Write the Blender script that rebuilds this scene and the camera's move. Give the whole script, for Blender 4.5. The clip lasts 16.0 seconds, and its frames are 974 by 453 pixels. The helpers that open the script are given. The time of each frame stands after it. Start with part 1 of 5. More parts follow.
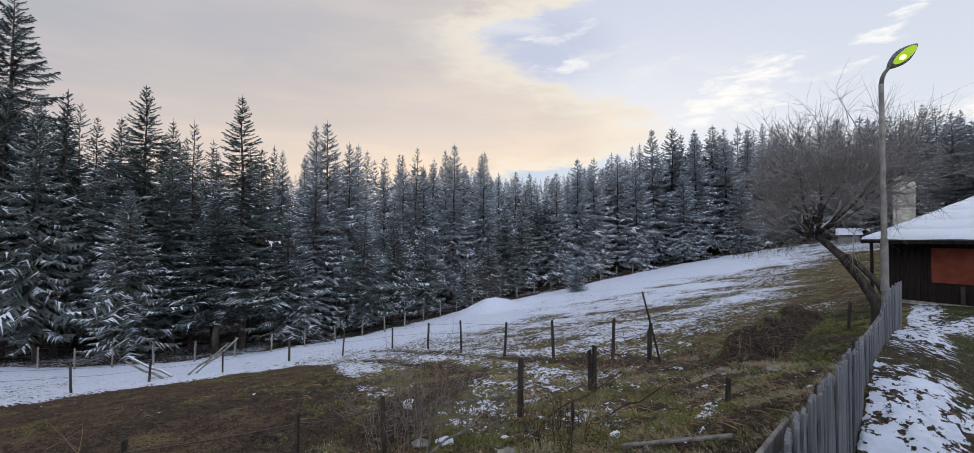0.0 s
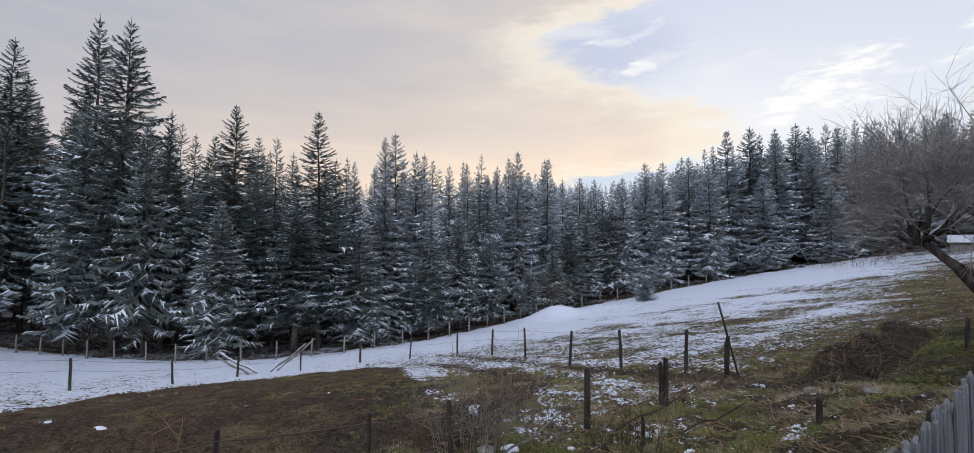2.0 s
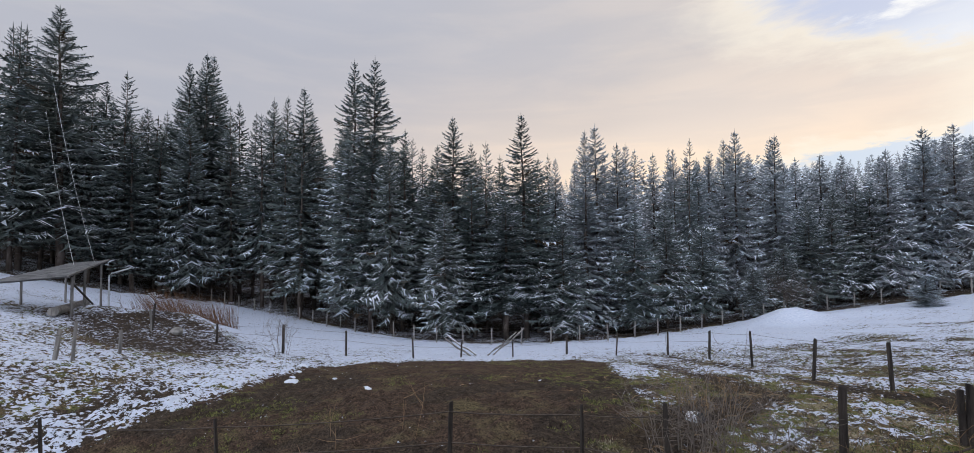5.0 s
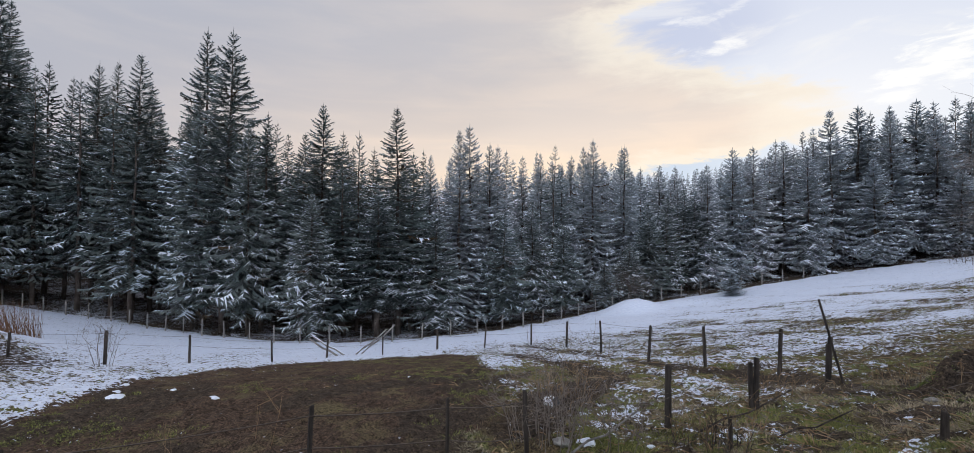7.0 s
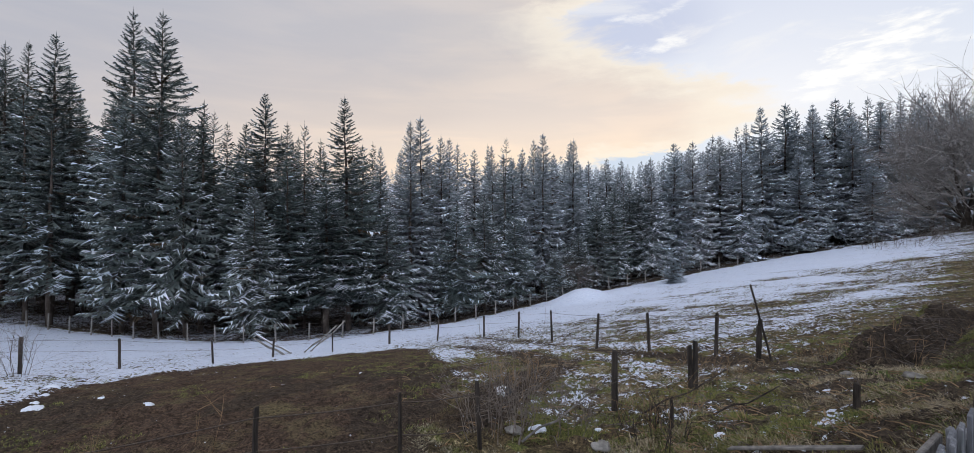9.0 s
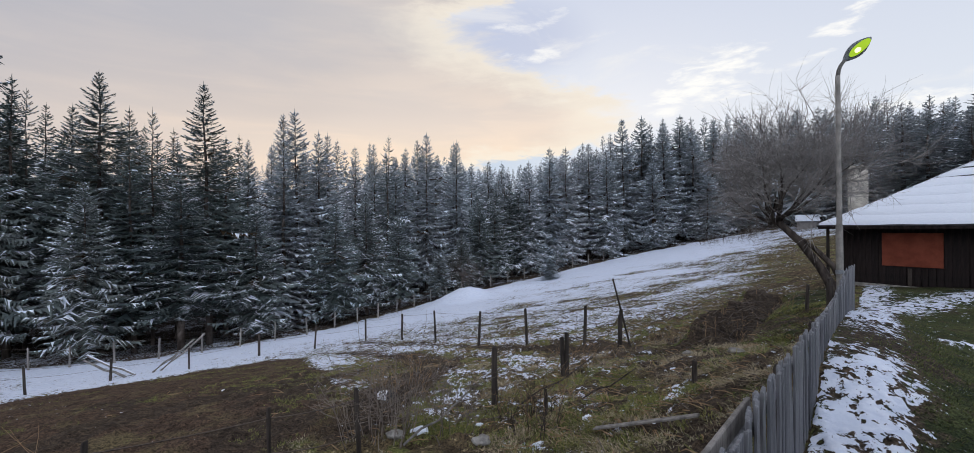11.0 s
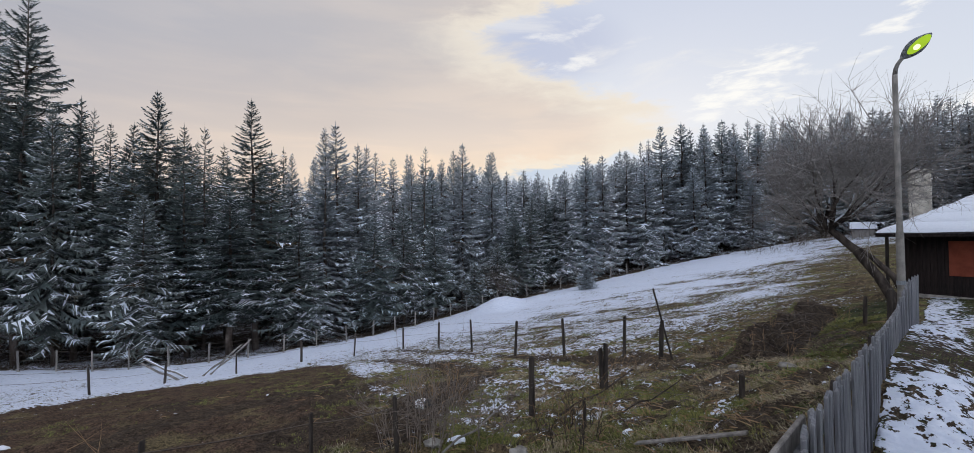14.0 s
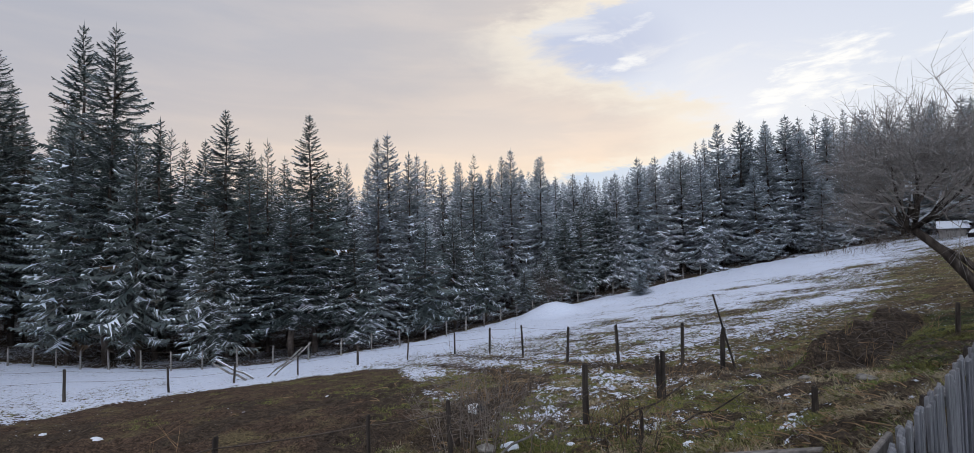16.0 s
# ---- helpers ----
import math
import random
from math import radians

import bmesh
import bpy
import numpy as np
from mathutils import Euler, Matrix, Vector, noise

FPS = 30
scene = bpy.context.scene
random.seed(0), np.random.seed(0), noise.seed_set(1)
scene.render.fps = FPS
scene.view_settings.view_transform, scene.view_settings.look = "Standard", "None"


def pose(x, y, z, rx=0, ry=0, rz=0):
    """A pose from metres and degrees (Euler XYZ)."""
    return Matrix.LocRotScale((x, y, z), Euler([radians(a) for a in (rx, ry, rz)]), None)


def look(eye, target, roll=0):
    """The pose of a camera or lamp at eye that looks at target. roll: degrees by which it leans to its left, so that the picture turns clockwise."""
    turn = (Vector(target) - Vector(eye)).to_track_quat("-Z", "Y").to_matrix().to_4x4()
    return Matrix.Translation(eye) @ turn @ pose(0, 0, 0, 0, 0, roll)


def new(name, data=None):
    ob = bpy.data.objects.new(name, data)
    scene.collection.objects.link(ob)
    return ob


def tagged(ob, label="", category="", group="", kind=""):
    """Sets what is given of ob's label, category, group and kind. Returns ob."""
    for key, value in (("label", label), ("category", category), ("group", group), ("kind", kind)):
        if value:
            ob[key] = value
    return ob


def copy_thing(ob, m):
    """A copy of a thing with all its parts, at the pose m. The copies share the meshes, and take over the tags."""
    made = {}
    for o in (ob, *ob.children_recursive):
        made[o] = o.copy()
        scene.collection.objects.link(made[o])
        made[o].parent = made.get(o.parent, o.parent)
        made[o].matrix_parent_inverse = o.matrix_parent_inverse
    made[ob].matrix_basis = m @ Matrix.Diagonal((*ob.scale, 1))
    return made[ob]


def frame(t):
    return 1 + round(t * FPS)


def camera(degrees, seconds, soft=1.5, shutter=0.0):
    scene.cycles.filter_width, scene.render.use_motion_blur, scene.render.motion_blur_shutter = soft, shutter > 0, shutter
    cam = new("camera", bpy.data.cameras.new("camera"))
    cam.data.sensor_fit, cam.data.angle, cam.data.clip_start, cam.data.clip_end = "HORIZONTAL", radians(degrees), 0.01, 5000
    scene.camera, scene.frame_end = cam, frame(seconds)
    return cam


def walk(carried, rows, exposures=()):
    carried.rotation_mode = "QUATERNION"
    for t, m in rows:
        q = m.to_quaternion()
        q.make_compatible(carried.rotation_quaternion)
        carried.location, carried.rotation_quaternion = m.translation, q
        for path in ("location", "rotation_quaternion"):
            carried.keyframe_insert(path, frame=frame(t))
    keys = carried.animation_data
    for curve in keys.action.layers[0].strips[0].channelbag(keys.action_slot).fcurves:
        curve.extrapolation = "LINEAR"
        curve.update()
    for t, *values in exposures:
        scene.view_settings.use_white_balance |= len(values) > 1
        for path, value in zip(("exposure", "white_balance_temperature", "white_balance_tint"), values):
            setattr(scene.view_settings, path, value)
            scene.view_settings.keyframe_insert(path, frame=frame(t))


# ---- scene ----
# ---------------- the camera: held at arm's length and turned about the holder ----------------
cam = camera(92.98, 16.0, soft=0.75)
ARM, EYE = 0.2, 2.2
PATH = [  # seconds, yaw, pitch, roll
    (0.0, 0.15, 1.62, -0.3), (0.5, 3.91, 1.8, -0.5), (1.0, 6.51, 2.12, -0.63), (1.5, 7.25, 2.33, -0.54), (2.0, 7.97, 2.42, -0.44),
    (2.5, 12.62, 2.48, -0.36), (3.0, 21.35, 2.43, -0.28), (3.5, 28.29, 2.25, 0.13), (3.7, 30.13, 2.14, 0.39), (4.7, 33.4, 1.75, 0.4),
    (5.8, 25.22, 1.4, 0.11), (6.0, 23.31, 1.39, 0.0), (6.5, 19.22, 1.34, -0.47), (7.0, 17.02, 1.23, -0.6), (7.5, 15.56, 1.06, -0.49),
    (8.0, 14.21, 0.76, -0.25), (8.5, 13.06, 0.53, -0.07), (9.0, 11.11, 0.34, 0.05), (9.5, 8.56, 0.33, 0.24), (10.0, 4.58, 0.15, 0.43),
    (10.2, 2.58, 0.1, 0.53), (10.8, -2.0, 0.25, 0.4), (11.5, -5.0, 0.6, 0.1), (12.3, -5.43, 0.98, -0.12), (12.5, -5.19, 1.09, -0.15),
    (13.0, -3.72, 1.25, -0.03), (13.5, -1.93, 1.42, 0.19), (14.0, 1.25, 1.5, 0.5), (14.5, 3.06, 1.49, 0.8), (15.0, 5.07, 1.82, 1.47),
    (15.5, 6.69, 2.25, 1.25), (16.0, 7.32, 2.24, 1.12),
]


def held(yaw, pitch, roll):
    a = radians(yaw)
    return pose(-ARM * math.sin(a), ARM * math.cos(a), EYE, 90 + pitch, roll, yaw)


walk(cam, [(t, held(y, p, r)) for t, y, p, r in PATH], [(0.0, 0.06), (3.0, 0.15), (7.0, 0.15), (10.0, 0.13), (12.5, 0.0), (14.0, 0.02), (16.0, 0.10)])
# ---------------- sky and sun ----------------
SUN_AZ, SUN_EL = -20.0, 11.0      # degrees left of +y, degrees above the horizon


class Net:
    """A small writer of shader nodes."""

    def __init__(self, tree):
        self.tree = tree
        tree.nodes.clear()

    def add(self, kind):
        return self.tree.nodes.new(kind)

    def put(self, socket, value):
        if isinstance(value, bpy.types.NodeSocket):
            self.tree.links.new(value, socket)
        elif value is not None:
            socket.default_value = value

    def math(self, op, a, b=None, c=None, clamp=False):
        n = self.add("ShaderNodeMath")
        n.operation, n.use_clamp = op, clamp
        for s, v in zip(n.inputs, (a, b, c)):
            self.put(s, v)
        return n.outputs[0]

    def step(self, lo, hi, v, a=0.0, b=1.0):
        n = self.add("ShaderNodeMapRange")
        n.interpolation_type = "SMOOTHSTEP"
        for s, x in zip(n.inputs, (v, lo, hi, a, b)):
            self.put(s, x)
        return n.outputs[0]

    def mix(self, f, a, b, blend="MIX"):
        n = self.add("ShaderNodeMix")
        n.data_type, n.blend_type = "RGBA", blend
        self.put(n.inputs[0], f)
        self.put(n.inputs[6], (*a, 1) if isinstance(a, tuple) else a)
        self.put(n.inputs[7], (*b, 1) if isinstance(b, tuple) else b)
        return n.outputs[2]

    def noise(self, vec, scale, detail=4.0, rough=0.55, dist=0.0):
        n = self.add("ShaderNodeTexNoise")
        self.put(n.inputs["Vector"], vec)
        for k, v in (("Scale", scale), ("Detail", detail), ("Roughness", rough), ("Distortion", dist)):
            n.inputs[k].default_value = v
        return n.outputs[0]

    def stretch(self, vec, scale):
        n = self.add("ShaderNodeMapping")
        self.put(n.inputs[0], vec)
        n.inputs[3].default_value = scale
        return n.outputs[0]


world = bpy.data.worlds.new("winter_sky")
scene.world = world
world.use_nodes = True
n = Net(world.node_tree)
sky = n.add("ShaderNodeTexSky")
sky.sky_type, sky.sun_disc = "NISHITA", False
sky.sun_elevation, sky.sun_rotation, sky.dust_density = radians(SUN_EL), radians(-SUN_AZ), 1.5
way = n.add("ShaderNodeTexCoord").outputs["Generated"]
sep = n.add("ShaderNodeSeparateXYZ")
n.put(sep.inputs[0], way)
X, Y, Z = sep.outputs
az = n.math("MULTIPLY", n.math("ARCTAN2", n.math("MULTIPLY", X, -1.0), Y), 57.2958)
el = n.math("MULTIPLY", n.math("ARCSINE", Z), 57.2958)
# the cloud layer, drawn out sideways as clouds are near the horizon
flat = n.stretch(way, (1.0, 1.0, 3.2))
billow = n.noise(flat, 2.6, 7.0, 0.58, 0.25)
soft = n.noise(flat, 1.1, 3.0, 0.5)
wisp = n.noise(flat, 7.0, 8.0, 0.62, 0.5)
wob = n.math("MULTIPLY", n.math("SUBTRACT", billow, 0.5), 16.0)
waz = n.math("ADD", n.math("ADD", az, wob), n.math("MULTIPLY", n.math("SUBTRACT", wisp, 0.5), 13.0))
wel = n.math("ADD", el, n.math("MULTIPLY", n.math("SUBTRACT", n.noise(flat, 11.0, 7.0, 0.62, 0.3), 0.5), 6.0))
# one bank covers the left of the view: how far right its border reaches, by height over the horizon
BORDER = ((0.0, 12.0), (6.9, 2.0), (8.3, -4.0), (9.4, -12.5), (10.4, -18.0), (12.0, -20.5), (14.8, -19.5), (16.9, -13.0), (18.4, -8.5),
          (20.2, -4.5), (21.9, -2.8), (23.4, -1.4), (24.7, -1.0), (25.8, -5.0), (27.2, -10.5), (31.0, -24.0))


def border(height_deg):
    r = n.add("ShaderNodeValToRGB")
    n.put(r.inputs[0], n.math("MULTIPLY", height_deg, 1 / 40.0))
    els = r.color_ramp.elements
    for k, (e, v) in enumerate(BORDER):
        stop = els[k] if k < 2 else els.new(e / 40.0)
        stop.position = e / 40.0
    for stop in els:
        v = np.interp(stop.position * 40.0, [p[0] for p in BORDER], [p[1] for p in BORDER])
        stop.color = ((v + 60) / 100,) * 3 + (1,)
    return n.math("MULTIPLY_ADD", r.outputs[0], 100.0, -60.0)


def bank_at(da, de, soft_deg):
    """The bank's cover, looked up a little way off."""
    b = border(n.math("ADD", wel, de))
    return n.step(-soft_deg, soft_deg, n.math("SUBTRACT", n.math("ADD", waz, da), b))


bank = bank_at(0.0, 0.0, 3.2)
inner = n.math("MULTIPLY", bank_at(-7.0, 0.0, 7.0), bank_at(0.0, -1.1, 6.0))
# loose clouds in the open part
loose = n.math("MULTIPLY", n.step(0.52, 0.70, n.noise(flat, 4.2, 8.0, 0.6, 0.6)), n.step(9.0, 15.0, el))
PUFFS = ((-28.5, 15.9, 6.4, 2.6, 0.16, 1.0), (-25.5, 13.4, 3.5, 0.9, 0.1, 0.8), (-40.7, 19.0, 2.6, 0.8, 0.0, 0.9), (-41.8, 20.4, 1.5, 0.7, 0.0, 0.8), (-43.4, 21.9, 1.4, 0.8, 0.0, 0.8),
         (-37.0, 16.5, 3.2, 0.55, 0.1, 0.7), (-47.0, 11.6, 4.0, 1.0, 0.0, 0.8), (-11.5, 24.3, 2.4, 1.1, 0.3, 0.55), (-7.0, 23.3, 3.0, 0.8, 0.0, 0.5), (-6.0, 20.0, 3.2, 0.9, 0.0, 0.6), (-10.5, 20.6, 3.2, 0.9, 0.3, 0.7))
puff = None
flake = n.noise(flat, 19.0, 6.0, 0.6, 0.4)
for pa, pe, ra, re, lean, much in PUFFS:
    ox = n.math("ADD", az, -pa)
    oy = n.math("ADD", n.math("ADD", el, -pe), n.math("MULTIPLY", ox, lean))
    dx, dy = n.math("MULTIPLY", ox, 1 / ra), n.math("MULTIPLY", oy, 1 / re)
    d2 = n.math("ADD", n.math("MULTIPLY", dx, dx), n.math("MULTIPLY", dy, dy))
    one = n.step(1.25, -0.5, n.math("ADD", d2, n.math("MULTIPLY", n.math("SUBTRACT", n.math("ADD", n.math("MULTIPLY", wisp, 0.6), n.math("MULTIPLY", flake, 0.4)), 0.47), 11.0)), 0.0, much)
    puff = one if puff is None else n.math("MAXIMUM", puff, one)
# colours
clear = n.mix(n.step(5.0, 34.0, el), (0.70, 0.745, 0.82), (0.56, 0.61, 0.745))
bay_x, bay_y = n.math("MULTIPLY", n.math("ADD", az, 6.0), 1 / 12.0), n.math("MULTIPLY", n.math("ADD", el, -22.5), 1 / 5.0)
bay = n.step(1.0, 0.0, n.math("ADD", n.math("MULTIPLY", bay_x, bay_x), n.math("MULTIPLY", bay_y, bay_y)))
clear = n.mix(bay, clear, (0.51, 0.56, 0.71))
clear = n.mix(n.math("MULTIPLY", n.step(14.0, 8.0, el), n.step(-34.0, -22.0, az)), clear, (0.50, 0.60, 0.74))
clear = n.mix(0.004, clear, sky.outputs[0], "ADD")
grey = n.mix(n.step(-25.0, 55.0, waz), (0.63, 0.575, 0.545), (0.425, 0.44, 0.505))
grey = n.mix(n.math("MULTIPLY", n.step(24.0, 6.0, el), n.step(70.0, 25.0, az)), grey, (0.73, 0.625, 0.55))
grey = n.mix(n.math("MULTIPLY", n.step(14.0, 2.0, el), n.step(34.0, 10.0, az)), grey, (0.86, 0.69, 0.51))
streak = n.noise(n.stretch(way, (1.0, 1.0, 6.0)), 3.2, 6.0, 0.55, 0.4)
grey = n.mix(n.step(0.35, 0.7, soft), grey, n.mix(1.0, grey, (1.13, 1.12, 1.10), "MULTIPLY"))
grey = n.mix(n.step(0.40, 0.68, streak), grey, n.mix(1.0, grey, (1.10, 1.07, 1.03), "MULTIPLY"))
grey = n.mix(n.math("MULTIPLY", n.math("SUBTRACT", 1.0, inner), n.step(30.0, 0.0, az, 0.0, 0.7)), grey, (0.92, 0.85, 0.73))
colour = n.mix(n.math("MULTIPLY", loose, 0.5), clear, (0.86, 0.85, 0.84))
colour = n.mix(puff, colour, (0.98, 0.965, 0.93))
colour = n.mix(bank, colour, grey)
# unseen sky behind the viewer is brightened to light tree fronts; overhead is dimmer
away = n.step(95.0, 150.0, n.math("ABSOLUTE", az))
colour = n.mix(away, colour, (1.53, 1.67, 1.97))
colour = n.mix(n.step(32.0, 75.0, el), colour, (0.54, 0.58, 0.69))
out = n.add("ShaderNodeBackground")
n.put(out.inputs[0], colour)
out.inputs[1].default_value = 1.0
n.put(n.add("ShaderNodeOutputWorld").inputs[0], out.outputs[0])

sun = new("sun", bpy.data.lights.new("sun", "SUN"))
sun.data.energy, sun.data.angle, sun.data.color = 0.7, radians(14), (1.0, 0.90, 0.76)
sa, se = radians(SUN_AZ), radians(SUN_EL)
sun.matrix_world = look((0, 0, 60), (80 * math.sin(sa) * math.cos(se), -80 * math.cos(sa) * math.cos(se), 60 - 80 * math.sin(se)))
# ---------------- materials ----------------
def surface(name, build, rough=0.85, spec=0.3, deep=0.05):
    """A material whose colour, and relief if any, come from build(net, object coordinates)."""
    mat = bpy.data.materials.new(name)
    mat.use_nodes = True
    m = Net(mat.node_tree)
    tc = m.add("ShaderNodeTexCoord")
    b = m.add("ShaderNodeBsdfPrincipled")
    got = build(m, tc.outputs["Object"])
    colour, relief, r = (list(got) + [None, None])[:3] if isinstance(got, (tuple, list)) else (got, None, None)
    m.put(b.inputs["Base Color"], colour)
    b.inputs["Roughness"].default_value = rough
    if r is not None:
        m.put(b.inputs["Roughness"], r)
    b.inputs["Specular IOR Level"].default_value = spec
    if relief is not None:
        bump = m.add("ShaderNodeBump")
        bump.inputs["Strength"].default_value = 0.6
        bump.inputs["Distance"].default_value = deep
        m.put(bump.inputs["Height"], relief)
        m.put(b.inputs["Normal"], bump.outputs[0])
    m.put(m.add("ShaderNodeOutputMaterial").inputs[0], b.outputs[0])
    return mat


def two_tone(a, b, scale, fine=None, lo=0.35, hi=0.65, squash=(1, 1, 1)):
    def build(m, co):
        v = m.stretch(co, squash)
        base = m.mix(m.step(lo, hi, m.noise(v, scale, 5)), a, b)
        grain = m.noise(v, fine or scale * 9, 3)
        rnd = m.add("ShaderNodeObjectInfo").outputs["Random"]
        base = m.mix(1.0, base, m.mix(grain, (0.72, 0.72, 0.72), (1.2, 1.2, 1.2)), "MULTIPLY")
        base = m.mix(1.0, base, m.mix(rnd, (0.82, 0.82, 0.84), (1.14, 1.12, 1.1)), "MULTIPLY")
        return base, grain
    return build


def needle_colour(a, b, dead=True):
    def build(m, co):
        isl = m.add("ShaderNodeNewGeometry").outputs["Random Per Island"]
        rnd = m.add("ShaderNodeObjectInfo").outputs["Random"]
        base = m.mix(isl, a, b)
        if dead:
            base = m.mix(m.step(0.94, 1.0, isl), base, (0.085, 0.055, 0.03))
        return m.mix(1.0, base, m.mix(rnd, (0.75, 0.8, 0.8), (1.2, 1.15, 1.1)), "MULTIPLY")
    return build


def snow_colour(m, co):
    f = m.noise(co, 14.0, 4)
    return m.mix(f, (0.66, 0.71, 0.80), (0.79, 0.82, 0.88)), f


M = {}
M["dead"] = surface("dead_brown_stalks", needle_colour((0.028, 0.020, 0.015), (0.16, 0.115, 0.075)), 0.9, 0.1)
# grey twig bark, lightened to paint in the haze over the crown
M["hazed_twig"] = surface("pale_grey_twig_bark", two_tone((0.27, 0.25, 0.235), (0.41, 0.38, 0.36), 6.0, 40), 0.95, 0.1)
M["brown_twig"] = surface("brown_grey_twig_bark", two_tone((0.15, 0.125, 0.11), (0.25, 0.215, 0.19), 6.0, 40), 0.95, 0.1)
M["needles"] = surface("spruce_needles", needle_colour((0.088, 0.112, 0.112), (0.196, 0.224, 0.216)), 0.75, 0.2)
# paler, bluer needles: frost, plus distance haze put into the colour
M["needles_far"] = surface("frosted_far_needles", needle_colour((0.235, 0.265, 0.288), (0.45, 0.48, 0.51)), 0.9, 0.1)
M["needles_frost_haze"] = surface("frosted_needles", needle_colour((0.215, 0.243, 0.262), (0.410, 0.438, 0.465)), 0.85, 0.15)
M["bark"] = surface("spruce_bark", two_tone((0.075, 0.058, 0.048), (0.15, 0.125, 0.11), 3.0, 30, squash=(1, 1, 0.3)), 0.95, 0.1)
M["twig"] = surface("bare_twig_bark", two_tone((0.115, 0.095, 0.085), (0.20, 0.17, 0.15), 6.0, 40), 0.95, 0.1)
M["reed"] = surface("dry_reed_stalks", two_tone((0.22, 0.14, 0.08), (0.36, 0.25, 0.15), 4.0, 30), 0.9, 0.1)
M["stalk"] = surface("reddish_reed_stalks", two_tone((0.13, 0.070, 0.042), (0.25, 0.145, 0.085), 4.0, 30), 0.9, 0.1)
M["dark_bark"] = surface("dark_fruit_tree_bark", two_tone((0.035, 0.028, 0.025), (0.085, 0.07, 0.06), 7.0, 40, squash=(1, 1, 0.4)), 0.95, 0.1)
M["snow"] = surface("fresh_snow", snow_colour, 0.7, 0.25)
M["bough_snow"] = surface("thin_bough_snow", needle_colour((0.68, 0.74, 0.87), (0.84, 0.89, 0.97), False), 0.8, 0.2)
M["post"] = surface("dark_wet_post_wood", two_tone((0.030, 0.025, 0.022), (0.085, 0.07, 0.06), 8.0, 60, squash=(1, 1, 0.15)), 0.85, 0.2)
M["grey_post"] = surface("grey_post_wood", two_tone((0.16, 0.15, 0.14), (0.30, 0.28, 0.26), 8.0, 60, squash=(1, 1, 0.15)), 0.9, 0.2)
M["picket"] = surface("weathered_picket_wood", two_tone((0.11, 0.115, 0.13), (0.28, 0.285, 0.30), 10.0, 70, squash=(1, 1, 0.08)), 0.85, 0.25)
M["wire"] = surface("rusty_wire", two_tone((0.045, 0.035, 0.03), (0.11, 0.08, 0.06), 20, 90), 0.6, 0.4)
M["rock"] = surface("field_stone", two_tone((0.20, 0.19, 0.175), (0.38, 0.36, 0.33), 5, 40), 0.9, 0.2)
M["pole"] = surface("galvanised_pole", two_tone((0.14, 0.132, 0.122), (0.25, 0.235, 0.215), 3, 40), 0.8, 0.4)
M["lamp_body"] = surface("lamp_housing_paint", two_tone((0.20, 0.22, 0.24), (0.30, 0.32, 0.33), 8, 60), 0.5, 0.4)
M["plank"] = surface("dark_tarred_board", two_tone((0.016, 0.012, 0.012), (0.040, 0.029, 0.026), 6, 50, squash=(1, 1, 0.12)), 0.85, 0.2)
M["shutter"] = surface("rust_red_painted_panel", two_tone((0.24, 0.052, 0.026), (0.32, 0.080, 0.042), 3, 40), 0.7, 0.3)
M["tile"] = surface("dark_roof_shingle", two_tone((0.035, 0.033, 0.035), (0.075, 0.07, 0.07), 6, 50), 0.9, 0.2)
M["plaster"] = surface("pale_chimney_plaster", two_tone((0.40, 0.37, 0.32), (0.55, 0.52, 0.46), 4, 30), 0.95, 0.1)
M["alu"] = surface("aluminium_ladder", two_tone((0.50, 0.52, 0.54), (0.66, 0.68, 0.70), 6, 60), 0.45, 0.5)
M["sheet"] = surface("corrugated_sheet", two_tone((0.07, 0.068, 0.066), (0.19, 0.185, 0.18), 2, 30), 0.55, 0.4)
M["plastic"] = surface("white_plastic", two_tone((0.70, 0.72, 0.76), (0.82, 0.83, 0.85), 6, 50), 0.5, 0.4)
M["black"] = surface("black_plastic", two_tone((0.02, 0.02, 0.022), (0.04, 0.04, 0.045), 6, 50), 0.5, 0.4)
M["blades"] = surface("winter_grass_blades", needle_colour((0.060, 0.072, 0.022), (0.28, 0.27, 0.090)), 0.8, 0.2)
M["moss"] = surface("fresh_green_blades", needle_colour((0.075, 0.105, 0.024), (0.21, 0.25, 0.070), False), 0.8, 0.2)
M["straw"] = surface("dry_straw_blades", needle_colour((0.15, 0.125, 0.085), (0.43, 0.37, 0.26)), 0.85, 0.15)
M["lawn_blades"] = surface("lawn_grass_blades", needle_colour((0.022, 0.034, 0.010), (0.15, 0.165, 0.060)), 0.8, 0.2)


